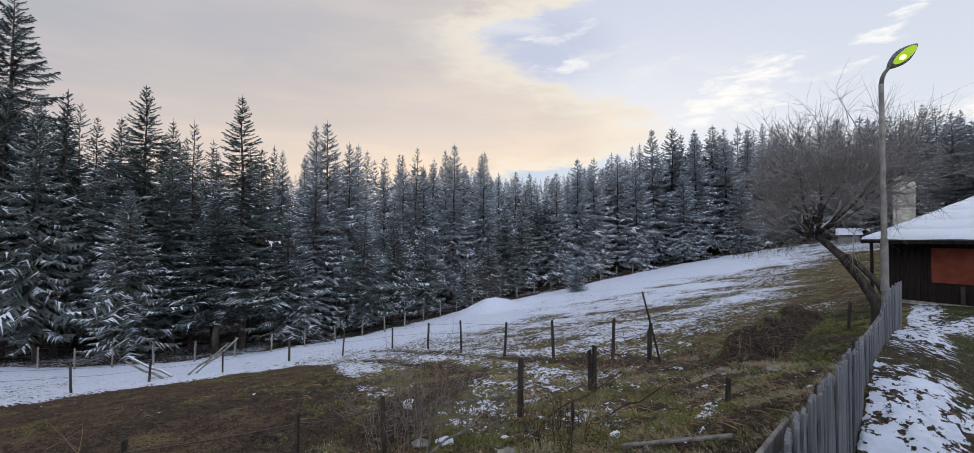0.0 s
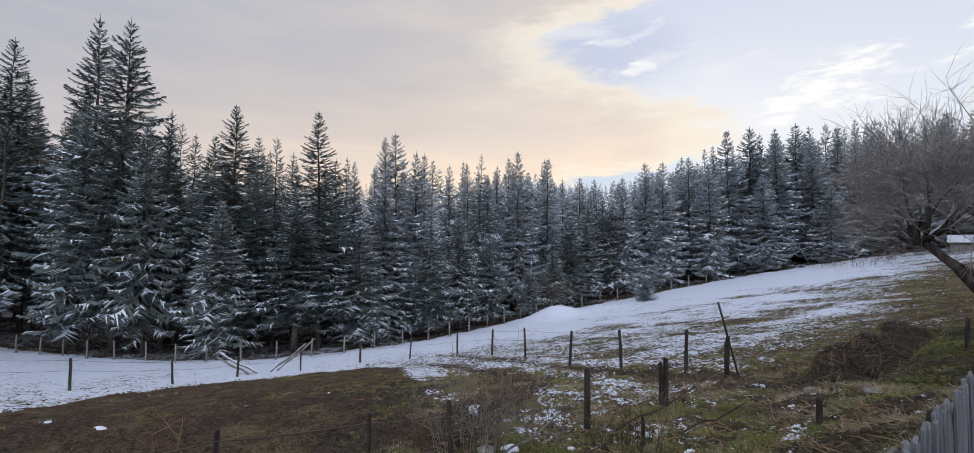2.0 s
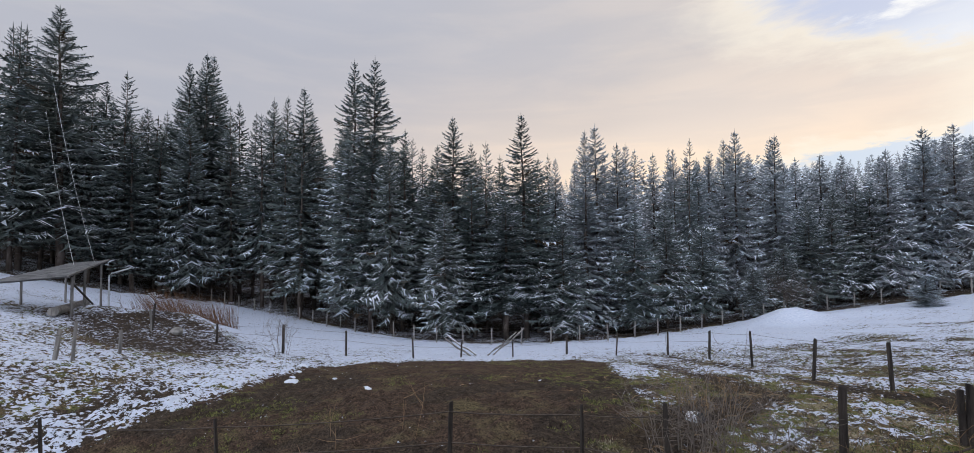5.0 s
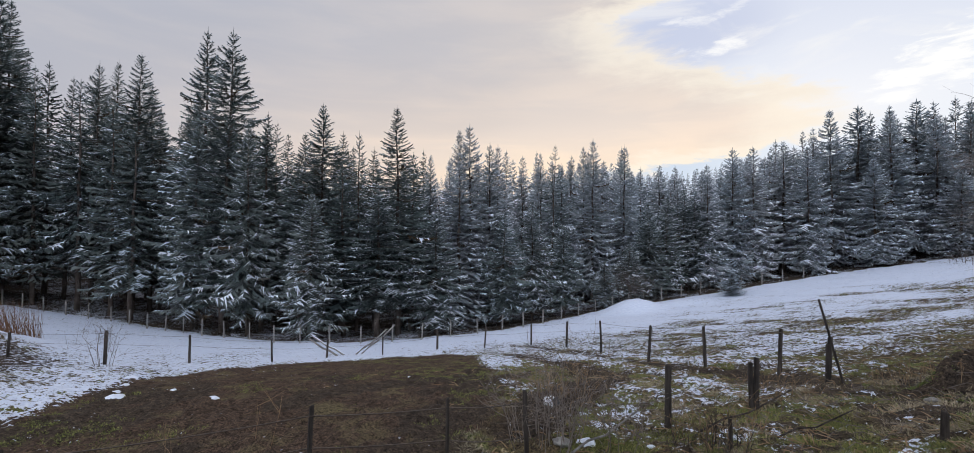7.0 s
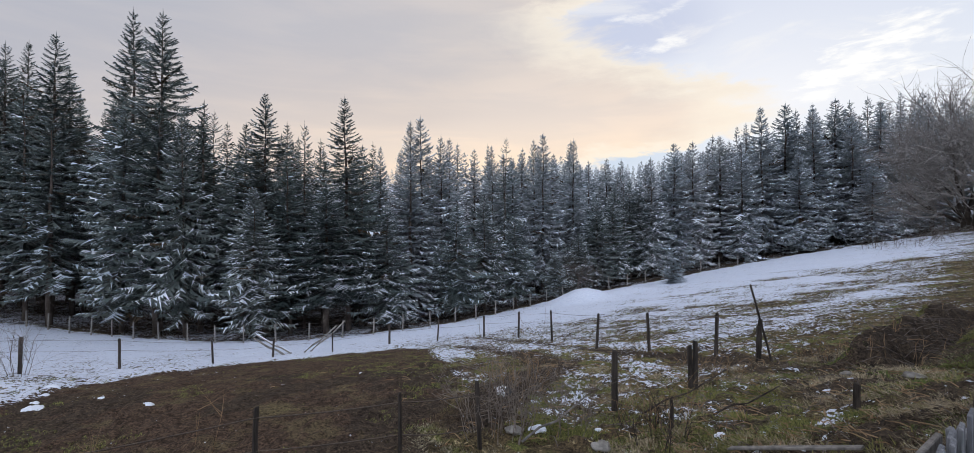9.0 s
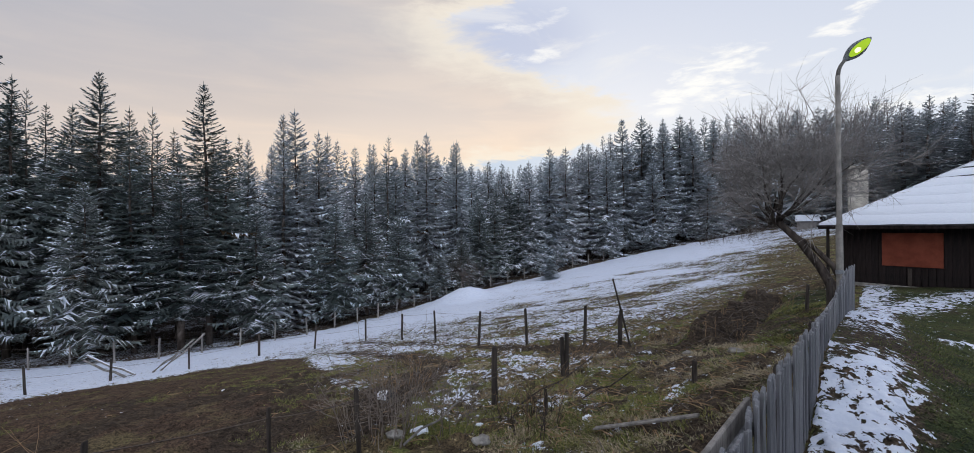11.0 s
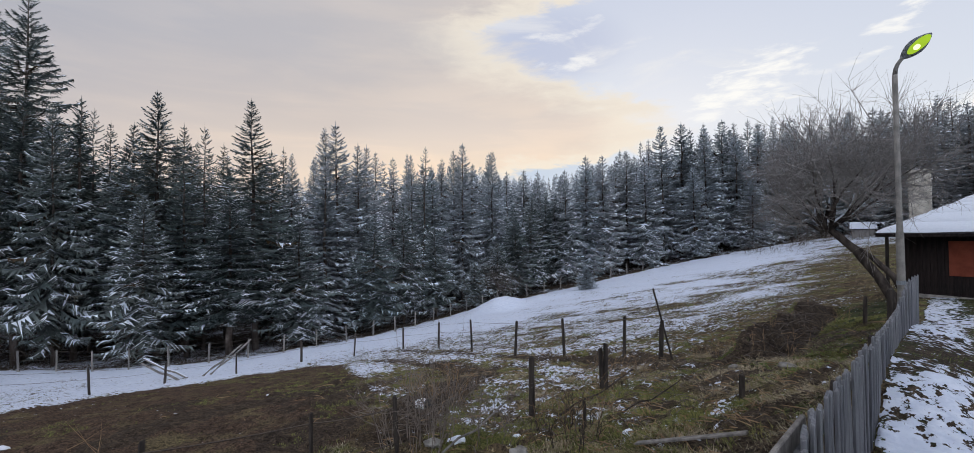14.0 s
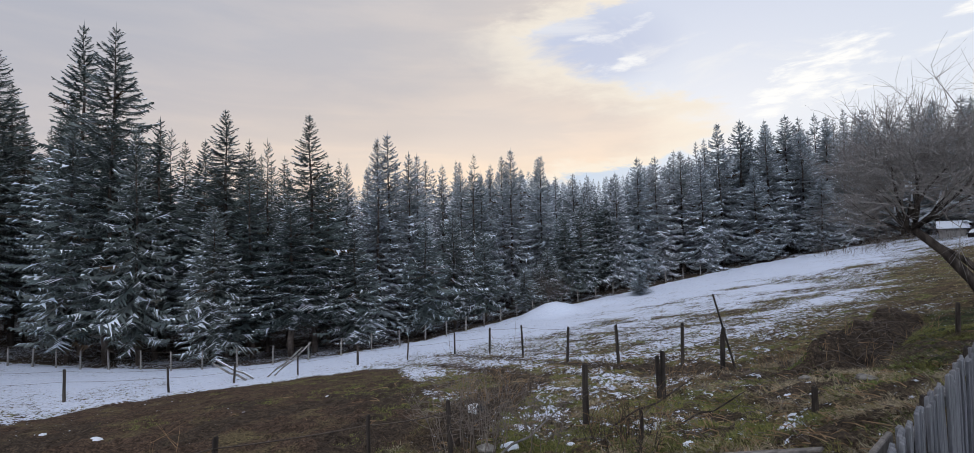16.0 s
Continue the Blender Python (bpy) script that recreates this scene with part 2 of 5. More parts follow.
def ground_build(m, co):
    def attr(name):
        a = m.add("ShaderNodeAttribute")
        a.attribute_name = name
        return a.outputs["Fac"]
    big, mid, fine = m.noise(co, 0.22, 4), m.noise(co, 1.1, 6, 0.6), m.noise(co, 7.0, 6, 0.65)
    grit = m.noise(co, 26.0, 5, 0.75)
    # soil of the ploughed plot
    soil = m.mix(m.step(0.3, 0.7, fine), (0.031, 0.021, 0.015), (0.090, 0.060, 0.043))
    soil = m.mix(m.step(0.50, 0.68, mid), soil, (0.100, 0.080, 0.045))
    # rough winter meadow
    grass = m.mix(m.step(0.35, 0.65, mid), (0.042, 0.033, 0.020), (0.125, 0.098, 0.052))
    grass = m.mix(m.step(0.52, 0.66, big), grass, (0.075, 0.052, 0.033))
    grass = m.mix(m.step(0.50, 0.62, m.noise(co, 2.6, 5, 0.65)), grass, (0.040, 0.029, 0.020))
    grass = m.mix(m.step(0.52, 0.64, m.noise(co, 1.6, 4, 0.6)), grass, (0.100, 0.108, 0.036))
    grass = m.mix(m.step(0.57, 0.67, fine), grass, (0.34, 0.28, 0.165))
    # mown lawn of the yard
    lawn = m.mix(m.step(0.35, 0.65, mid), (0.016, 0.024, 0.009), (0.060, 0.070, 0.026))
    lawn = m.mix(m.step(0.50, 0.60, m.noise(co, 2.2, 5, 0.7)), lawn, (0.042, 0.034, 0.020))
    earth = m.mix(m.step(0.35, 0.65, fine), (0.022, 0.017, 0.014), (0.068, 0.050, 0.036))
    colour = m.mix(m.step(0.38, 0.62, m.math("ADD", attr("soil"), m.math("MULTIPLY", m.math("SUBTRACT", fine, 0.5), 0.8))), grass, soil)
    colour = m.mix(m.step(0.4, 0.6, attr("lawn")), colour, lawn)
    colour = m.mix(m.step(0.42, 0.58, m.math("ADD", attr("earth"), m.math("MULTIPLY", m.math("SUBTRACT", fine, 0.5), 0.7))), colour, earth)
    colour = m.mix(1.0, colour, m.mix(m.step(0.33, 0.67, grit), (0.22, 0.22, 0.22), (2.1, 2.05, 1.95)), "MULTIPLY")
    # snow, with a ragged border
    edge = m.math("ADD", attr("snow"), m.math("ADD", m.math("MULTIPLY", m.math("SUBTRACT", m.noise(co, 8.0, 4.5, 0.68), 0.5), 1.9), m.math("MULTIPLY", m.math("SUBTRACT", grit, 0.5), 0.16)))
    white = m.step(-0.015, 0.035, edge)
    snow = m.mix(m.step(0.3, 0.7, fine), (0.52, 0.57, 0.69), (0.74, 0.77, 0.85))
    snow = m.mix(m.step(0.42, 0.72, m.noise(co, 0.9, 4, 0.6)), snow, (0.64, 0.69, 0.80))
    colour = m.mix(white, colour, snow)
    relief = m.math("ADD", m.math("MULTIPLY", fine, 0.8), m.math("ADD", m.math("MULTIPLY", white, 0.5), m.math("MULTIPLY", grit, m.math("MULTIPLY_ADD", white, -0.5, 0.6))))
    return colour, relief, m.math("MULTIPLY_ADD", white, -0.2, 0.93)


M["ground"] = surface("winter_meadow", ground_build, 0.9, 0.15, 0.11)
# ---------------- the lie of the land ----------------
LAND = (-2.5845, -2.7264, -1.0076, 0.8686, 0.5191, -2.2832, -3.835, -1.9488, 0.2099, 0.2988, 2.0826, 1.6075, 0.782, -0.4529,
        0.2201, 2.6885, 0.2449, 0.0694, -0.3309)
FENCE_A, FENCE_B = Vector((0.95, 2.02)), Vector((9.67, 11.14))       # the picket fence, from end to end
FENCE_D = (FENCE_B - FENCE_A).normalized()
PLOT = ((-11.6, 3.0), (-12.2, 6.2), (-15.1, 11.3), (-15.2, 17.4), (-9.3, 23.0), (-7.2, 22.0), (-3.2, 11.8), (-2.4, 9.3), (-3.1, 6.8), (-5.5, 2.5))


BROWN = (((-4.8, 21.2), (-2.0, 17.1)), ((-2.0, 17.1), (-0.5, 13.7)), ((-0.5, 13.7), (-1.6, 11.0)), ((-1.6, 11.0), (-1.9, 8.6)))      # dead brush beside the plot


def ease(a, b, v):
    t = np.clip((v - a) / (b - a), 0, 1)
    return t * t * (3 - 2 * t)


def side(x, y):
    """Metres from the picket fence towards the yard."""
    return (x - FENCE_A.x) * FENCE_D.y - (y - FENCE_A.y) * FENCE_D.x


def off_line(x, y, a, b):
    ax, ay, dx, dy = a[0], a[1], b[0] - a[0], b[1] - a[1]
    t = np.clip(((x - ax) * dx + (y - ay) * dy) / (dx * dx + dy * dy), 0, 1)
    return np.hypot(x - ax - t * dx, y - ay - t * dy)


def inside(x, y, ring):
    """Signed metres inside a ring of corners."""
    d, odd = np.full(np.shape(x), 1e9), np.zeros(np.shape(x), bool)
    for a, b in zip(ring, ring[1:] + ring[:1]):
        d = np.minimum(d, off_line(x, y, a, b))
        if a[1] != b[1]:
            odd ^= ((a[1] > y) != (b[1] > y)) & (x < (b[0] - a[0]) * (y - a[1]) / (b[1] - a[1]) + a[0])
    return np.where(odd, d, -d)


WAVE = {}


def waves(x, y, k, seed):
    """Smooth uneven relief of about one unit, k waves a metre."""
    if seed not in WAVE:
        rs = np.random.RandomState(seed)
        WAVE[seed] = [(rs.uniform(0, 6.283), rs.uniform(0, 6.283), rs.uniform(0.55, 1.8)) for _ in range(9)]
    z = 0
    for a, p, s in WAVE[seed]:
        z = z + np.sin(6.283 * k * s * (x * np.cos(a) + y * np.sin(a)) + p) / s
    return z / 4


def lattice(ix, iy, seed):
    h = (ix * 374761393 + iy * 668265263 + seed * 1442695041) & 0x7FFFFFFF
    h = ((h ^ (h >> 13)) * 1274126177) & 0x7FFFFFFF
    return ((h ^ (h >> 16)) & 0xFFFF) / 65535.0


def fbm(x, y, scale, octaves, rough, seed):
    """Uneven values from 0 to 1, scale cells a metre."""
    total, weight, amp = 0.0, 0.0, 1.0
    for k in range(octaves):
        u, v = x * scale * 2 ** k + 17.3 * k, y * scale * 2 ** k - 9.1 * k
        iu, iv = np.floor(u).astype(np.int64), np.floor(v).astype(np.int64)
        fu, fv = u - iu, v - iv
        fu, fv = fu * fu * (3 - 2 * fu), fv * fv * (3 - 2 * fv)
        a, b = lattice(iu, iv, seed + k), lattice(iu + 1, iv, seed + k)
        c, d = lattice(iu, iv + 1, seed + k), lattice(iu + 1, iv + 1, seed + k)
        total = total + amp * ((a * (1 - fu) + b * fu) * (1 - fv) + (c * (1 - fu) + d * fu) * fv)
        weight += amp
        amp *= rough
    return total / weight


def snow_edge(x, y):
    """Above 0 where snow lies: the cover broken up by clods and hollows."""
    lump = 0.40 * fbm(x, y, 0.45, 3, 0.6, 5) + 0.55 * fbm(x, y, 3.4, 3, 0.85, 9) + 0.3 * fbm(x, y, 0.12, 2, 0.5, 3)
    return cover(x, y) + 1.0 * (lump - 0.625) - 0.49


def bearing(x, y):
    return np.degrees(np.arctan2(-x, y))


EDGE_AZ = (-60, -45, -36, -30, -20, -10, 0, 4.7, 16, 28.6, 34, 39, 43, 47, 51, 55, 60, 63, 70, 80)
EDGE_R = (45, 60, 74, 70, 63, 55, 49, 46, 38.4, 36, 36, 37.6, 40, 43, 47.7, 53, 58, 60, 58, 56)


def forest_edge(a):
    """How far off the forest begins, by bearing."""
    return np.interp(a, EDGE_AZ, EDGE_R)


def land(x, y):
    """The ground's height."""
    r = np.hypot(x, y)
    w = np.log(np.clip(r, 4.5, 260) / 20)
    u = np.clip(np.arctan2(-x, y), -1.05, 1.45)
    z, k = 0.0, iter(LAND)
    for i in range(5):
        for j in range(5):
            if i + j <= 5 and not (i == 4 and j > 1):
                z = z + next(k) * u ** i * w ** j
    yard = ease(-0.55, -0.05, side(x, y)) * (1 - ease(24, 48, r)) * (y > -4)
    rough = 0.05 * waves(x, y, 0.35, 3) + 0.025 * waves(x, y, 1.1, 4)
    plot = ease(-0.3, 0.5, inside(x, y, PLOT))
    rough = rough * (1 - 0.6 * plot) + plot * 0.02 * waves(x, y, 2.2, 8)
    z = z * (1 - yard) + yard * 0.35 * ease(-1.0, 5.0, (x - 15.0) * 0.394 - (y - 16.7) * 0.919) * ease(5.0, 1.0, np.abs((x - 15.0) * 0.919 + (y - 16.7) * 0.394))
    f, l = side(x, y), (x - FENCE_A.x) * FENCE_D.x + (y - FENCE_A.y) * FENCE_D.y
    z = z + yard * np.interp(l, (2.0, 3.3, 4.0, 4.6, 5.4, 8.0, 10.0, 12.0, 14.0), (0.08, 0.24, 0.42, 0.66, 0.74, 0.60, 0.46, 0.14, 0.0)) * ease(2.2, 0.1, f)      # low bank along the pickets
    z = z + rough * (1 - 0.8 * yard) * ease(3, 6, r)
    z = z + 0.42 * np.exp(-(off_line(x, y, (5.9, 11.5), (12.0, 18.2)) / 0.34) ** 2) * (1 + 0.5 * waves(x, y, 0.5, 5)) - 0.34 * np.exp(-(off_line(x, y, (6.5, 11.0), (12.6, 17.7)) / 0.35) ** 2)      # ditch bank
    z = z + 1.0 * np.exp(-((x + 30.5) / 5.5) ** 2 - ((y - 13.0) / 4) ** 2) * (1 + 0.25 * waves(x, y, 0.3, 6))               # heap of earth
    z = z + 1.15 * np.exp(-((x - 0.4) / 2.6) ** 2 - ((y - 46) / 2.0) ** 2) + 0.4 * np.exp(-((x - 5.0) / 3.0) ** 2 - ((y - 49) / 2.0) ** 2)                                             # snow-covered heap
    return z


def cover(x, y):
    """How thick the snow lies, from 0 to 1."""
    r, a = np.hypot(x, y), bearing(x, y)
    full = np.interp(a, (-42, -34, -25, -15, -5, 5, 15, 40, 60, 75), (62, 57, 52, 47, 43, 39, 34, 28, 35, 37))
    near = np.interp(a, (-38, -30, -24, -18, -8, 4, 11, 20, 45, 60), (0.25, 0.34, 0.43, 0.51, 0.57, 0.56, 0.50, 0.46, 0.60, 0.60))
    s = near + (0.60 - near) * ease(0.28, 0.62, r / full) * ease(-40, -22, a) + (0.80 - np.maximum(near, 0.57)) * ease(0.66, 1.12, r / full)
    s = s - 0.16 * ease(9.5, 6.5, r) * (a < 40)
    s = s + 0.16 * np.exp(-((x - 16.5) / 3.5) ** 2 - ((y - 29) / 2.2) ** 2)
    streak = fbm(a * 0.6, r * 2.4, 0.25, 3, 0.6, 71)
    s = s - 0.24 * ease(0.46, 0.68, streak) * ease(15, 24, r) * ease(8, -6, a) * ease(forest_edge(a) - 4, forest_edge(a) - 14, r)
    s = s - 0.20 * ease(0.50, 0.64, fbm(x, y, 0.42, 3, 0.6, 73)) * ease(20, 12, r)
    heap = np.exp(-((x + 26) / 7.0) ** 4 - ((y - 10.4) / 3.6) ** 4)
    s = s - 0.36 * heap * (r < 38)
    s = s - 0.30 * np.exp(-(off_line(x, y, (5.9, 11.5), (12.0, 18.2)) / 1.0) ** 2)
    s = np.where(r > forest_edge(a) + 1, 0.36, s)
    plot = ease(-0.3, 0.5, inside(x, y, PLOT))
    s = s * (1 - plot) + 0.05 * plot
    for a0, b0 in (((4.6, 12.6), (0.6, 17.4)), ((0.6, 17.4), (-5.5, 26.6)), ((0.3, 9.0), (4.4, 12.4))):
        s = s - 0.20 * np.exp(-(off_line(x, y, a0, b0) / 0.45) ** 2)
    for a0, b0 in BROWN:
        s = s - 0.20 * np.exp(-(off_line(x, y, a0, b0) / 0.8) ** 2)
    f = side(x, y)
    yard = (f > 0.05) & (r < 25) & (y > -4)
    along = np.exp(-(np.maximum(np.abs(f - 0.34) - 0.28, 0) / 0.24) ** 2)
    along = along * (1 - 0.75 * np.exp(-(((x - FENCE_A.x) * FENCE_D.x + (y - FENCE_A.y) * FENCE_D.y - 6.2) / 0.75) ** 2))
    front = np.exp(-(off_line(x, y, (10.9, 12.0), (17.0, 12.7)) / 0.95) ** 2)
    scrap = np.exp(-(off_line(x, y, (8.6, 8.06), (9.7, 7.95)) / 0.22) ** 2)
    path = np.maximum(np.maximum(along, front), scrap)
    return np.where(yard, 0.20 + 0.39 * path, s)


def earth_bare(x, y):
    e = 1.1 * np.exp(-(off_line(x, y, (6.15, 11.25), (12.25, 17.95)) / 0.50) ** 2)
    e = np.maximum(e, 0.95 * np.exp(-((x + 26) / 6.5) ** 4 - ((y - 10.4) / 3.4) ** 4))
    e = np.maximum(e, 0.85 * np.exp(-(off_line(x, y, (4.6, 12.6), (0.6, 17.4)) / 0.45) ** 2))
    e = np.maximum(e, 0.80 * np.exp(-(off_line(x, y, (0.6, 17.4), (-5.5, 26.6)) / 0.4) ** 2))
    e = np.maximum(e, 0.95 * np.exp(-((x - 3.3) / 1.3) ** 2 - ((y - 6.8) / 1.1) ** 2))
    for a0, b0 in BROWN:
        e = np.maximum(e, 0.78 * np.exp(-(off_line(x, y, a0, b0) / 1.0) ** 2))
    f, l = side(x, y), (x - FENCE_A.x) * FENCE_D.x + (y - FENCE_A.y) * FENCE_D.y
    e = np.maximum(e, 0.66 * np.exp(-((f + 1.1) / 0.9) ** 4) * ease(8.2, 6.4, l) * ease(1.5, 2.5, l))
    e = np.maximum(e, 0.60 * np.exp(-((f - 0.5) / 0.9) ** 2) * ease(16, 14, l))
    e = np.maximum(e, 0.9 * np.exp(-((f - 0.7) / 0.8) ** 2 - ((l - 6.3) / 0.9) ** 2))
    e = np.maximum(e, 0.58 * ease(0.50, 0.60, fbm(x, y, 0.55, 3, 0.6, 75)) * (f < 0) * ease(24, 15, np.hypot(x, y)))
    return np.maximum(e, 0.8 * (np.hypot(x, y) > forest_edge(bearing(x, y)) + 1.5))


def bank_green(x, y):
    """Greener grass on the bank beside the picket fence."""
    f, l = side(x, y), (x - FENCE_A.x) * FENCE_D.x + (y - FENCE_A.y) * FENCE_D.y
    return 0.75 * np.exp(-((f + 1.5) / 1.5) ** 4) * ease(7.0, 9.0, l) * ease(24, 18, l) * ease(0.3, 0.55, fbm(x, y, 0.9, 3, 0.6, 77))


def mesh_of(name, verts, faces, material, smooth=False):
    me = bpy.data.meshes.new(name)
    me.from_pydata([tuple(v) for v in verts], [], [tuple(int(i) for i in f) for f in faces])
    me.materials.append(material)
    if smooth:
        me.shade_smooth()
    me.update()
    return me


def quads(name, verts, material, nside=4):
    """A mesh of separate faces, from an array of faces x corners x 3."""
    v = np.asarray(verts, dtype=np.float32).reshape(-1, 3)
    nf = len(v) // nside
    me = bpy.data.meshes.new(name)
    me.vertices.add(len(v))
    me.vertices.foreach_set("co", v.ravel())
    me.loops.add(len(v))
    me.loops.foreach_set("vertex_index", np.arange(len(v), dtype=np.int32))
    me.polygons.add(nf)
    me.polygons.foreach_set("loop_start", np.arange(0, nf * nside, nside, dtype=np.int32))
    me.update(calc_edges=True)
    me.materials.append(material)
    return me


def build_ground():
    fine = np.radians(np.linspace(-62, 84, 540))
    rest = np.radians(np.linspace(86, 296, 50)[1:-1])
    a = np.concatenate([fine, rest])
    r = np.concatenate([[0.6, 1.2], np.geomspace(1.9, 95, 370), np.geomspace(95, 3000, 45)[1:]])
    A, R = np.meshgrid(a, r)
    x, y = -R * np.sin(A), R * np.cos(A)
    edge = snow_edge(x, y)
    clods = (fbm(x, y, 2.2, 5, 0.75, 21) - 0.5) * (0.30 + 0.35 * np.exp(-(off_line(x, y, (5.9, 11.5), (12.0, 18.2)) / 0.8) ** 2)) * ease(30, 12, R) * (side(x, y) < -0.1)
    lumps = (fbm(x, y, 4.5, 3, 0.7, 41) - 0.35) * 0.10 * ease(20, 8, R)
    z = land(x, y) + ((0.035 + lumps) * ease(-0.03, 0.14, edge) + clods) * ease(2, 4, R)
    na, nr = len(a), len(r)
    co = np.stack([x, y, z], -1).reshape(-1, 3)
    i = np.arange(nr * na).reshape(nr, na)
    j = np.roll(i, -1, axis=1)
    f = np.stack([i[:-1], i[1:], j[1:], j[:-1]], -1).reshape(-1, 4)[:, ::-1]
    me = bpy.data.meshes.new("ground")
    co = np.vstack([co, [[0, 0, float(land(np.array([0.0]), np.array([0.01]))[0])]]]).astype(np.float32)
    tri = np.stack([i[0], j[0], np.full(na, len(co) - 1)], -1)
    me.vertices.add(len(co))
    me.vertices.foreach_set("co", co.ravel())
    loops = np.concatenate([f.ravel(), tri.ravel()]).astype(np.int32)
    me.loops.add(len(loops))
    me.loops.foreach_set("vertex_index", loops)
    starts = np.concatenate([np.arange(len(f)) * 4, len(f) * 4 + np.arange(len(tri)) * 3]).astype(np.int32)
    me.polygons.add(len(starts))
    me.polygons.foreach_set("loop_start", starts)
    me.update(calc_edges=True)
    for name, values in (("snow", np.append(edge.ravel(), 0.0)), ("soil", ease(-0.6, 0.6, inside(co[:, 0], co[:, 1], PLOT) + 0.9 * (fbm(co[:, 0], co[:, 1], 0.8, 4, 0.6, 51) - 0.5))),
                         ("lawn", np.maximum((side(co[:, 0], co[:, 1]) > 0.05) * (np.hypot(co[:, 0], co[:, 1]) < 40), bank_green(co[:, 0], co[:, 1]))), ("earth", earth_bare(co[:, 0], co[:, 1]))):
        me.attributes.new(name, "FLOAT", "POINT").data.foreach_set("value", np.asarray(values, dtype=np.float32))
    me.materials.append(M["ground"])
    me.shade_smooth()
    return tagged(new("ground", me), "sloping winter meadow, ploughed brown plot and thin patchy snow", "ground", kind="structure")


def height(x, y):
    return float(land(np.array([float(x)]), np.array([float(y)]))[0])


def part(name, me, parent, label=""):
    ob = new(name, me)
    ob.parent = parent
    if label:
        tagged(ob, label)
    return ob


build_ground()
# ---------------- spruces ----------------
def tube(points, radii, sides=5):
    """Verts and faces of a tapering limb."""
    vs, fs = [], []
    pts = [Vector(p) for p in points]
    for i, p in enumerate(pts):
        d = (pts[min(i + 1, len(pts) - 1)] - pts[max(i - 1, 0)]).normalized()
        u = d.orthogonal().normalized()
        v = d.cross(u)
        for k in range(sides):
            a = 6.2832 * k / sides
            vs.append(p + (u * math.cos(a) + v * math.sin(a)) * radii[i])
        if i:
            b = (i - 1) * sides
            fs += [(b + k, b + (k + 1) % sides, b + sides + (k + 1) % sides, b + sides + k) for k in range(sides)]
    fs.append(tuple(range(sides))[::-1])
    fs.append(tuple(range(len(vs) - sides, len(vs))))
    return vs, fs


def join(pieces):
    vs, fs = [], []
    for v, f in pieces:
        o = len(vs)
        vs += list(v)
        fs += [tuple(i + o for i in q) for q in f]
    return vs, fs


def triangles(name, verts, faces, material):
    me = bpy.data.meshes.new(name)
    v, f = np.asarray(verts, dtype=np.float32), np.asarray(faces, dtype=np.int32)
    me.vertices.add(len(v))
    me.vertices.foreach_set("co", v.ravel())
    me.loops.add(f.size)
    me.loops.foreach_set("vertex_index", f.ravel())
    me.polygons.add(len(f))
    me.polygons.foreach_set("loop_start", np.arange(0, f.size, 3, dtype=np.int32))
    me.update(calc_edges=True)
    me.materials.append(material)
    return me


def boughs(z, phi, L, tilt, lift, sag, curl, n, wide, hang, rs, start=0.1):
    """Flat feathered sprays: an axis that sags and curls up again, twigs on both sides, twigs that hang."""
    nb = len(z)
    s = np.linspace(start, 1.0, n + 1)

    def along(u):
        """Axis points at shares u (bough x points)."""
        rad = u * (L * np.cos(tilt))[:, None]
        up = z[:, None] + (L * np.sin(tilt))[:, None] * u - (sag * L)[:, None] * np.sin(2.9 * u) + (curl * L)[:, None] * u ** 3
        turn = phi[:, None] + bow[:, None] * u * u
        return np.stack([rad * np.cos(turn), rad * np.sin(turn), up], -1)

    bow = rs.uniform(-0.16, 0.16, nb)
    axis = along(np.broadcast_to(s, (nb, n + 1)))
    um = np.clip((s[:-1] + s[1:])[None, :] / 2 + rs.uniform(-0.03, 0.03, (nb, n)), 0, 1)
    mid = along(um)
    shape = (wide * (1.0 - 0.35 * lift))[:, None] * L[:, None] * np.sin(np.pi * (0.14 + 0.80 * um)) ** 0.8
    fwd = np.stack([np.cos(phi), np.sin(phi), np.sin(tilt) * 0.6], -1)[:, None, :]
    lat = np.stack([-np.sin(phi), np.cos(phi), np.zeros(nb)], -1)[:, None, :]
    tips, reach = [], []
    for turn in (-1, 1):
        w = shape * rs.uniform(0.28, 1.38, (nb, n)) + 0.05
        t = mid + lat * (turn * w)[..., None] + fwd * (w * rs.uniform(0.35, 0.85, (nb, n)))[..., None]
        t[..., 2] -= w * rs.uniform(0.12, 0.62, (nb, n))
        tips.append(t)
        reach.append(w)
    low = None
    if hang:
        low = mid + lat * rs.uniform(-0.08, 0.08, (nb, n))[..., None] * L[:, None, None]
        low[..., 2] -= (0.05 + 0.11 * L[:, None]) * rs.uniform(0.3, 1.25, (nb, n)) * np.sin(np.pi * (0.1 + 0.7 * um))
    return axis, mid, tips, low, um


def feather(axis, tips):
    """Verts and triangles: every bough's axis with a tooth to each tip."""
    nb, m, _ = axis.shape
    n = m - 1
    verts = np.concatenate([axis] + tips, 1)
    per = m + len(tips) * n
    i = np.arange(n)
    tri = np.concatenate([np.stack([i, i + 1, m + k * n + i], -1) for k in range(len(tips))])
    faces = (tri[None] + (np.arange(nb) * per)[:, None, None]).reshape(-1, 3)
    return verts.reshape(-1, 3), faces


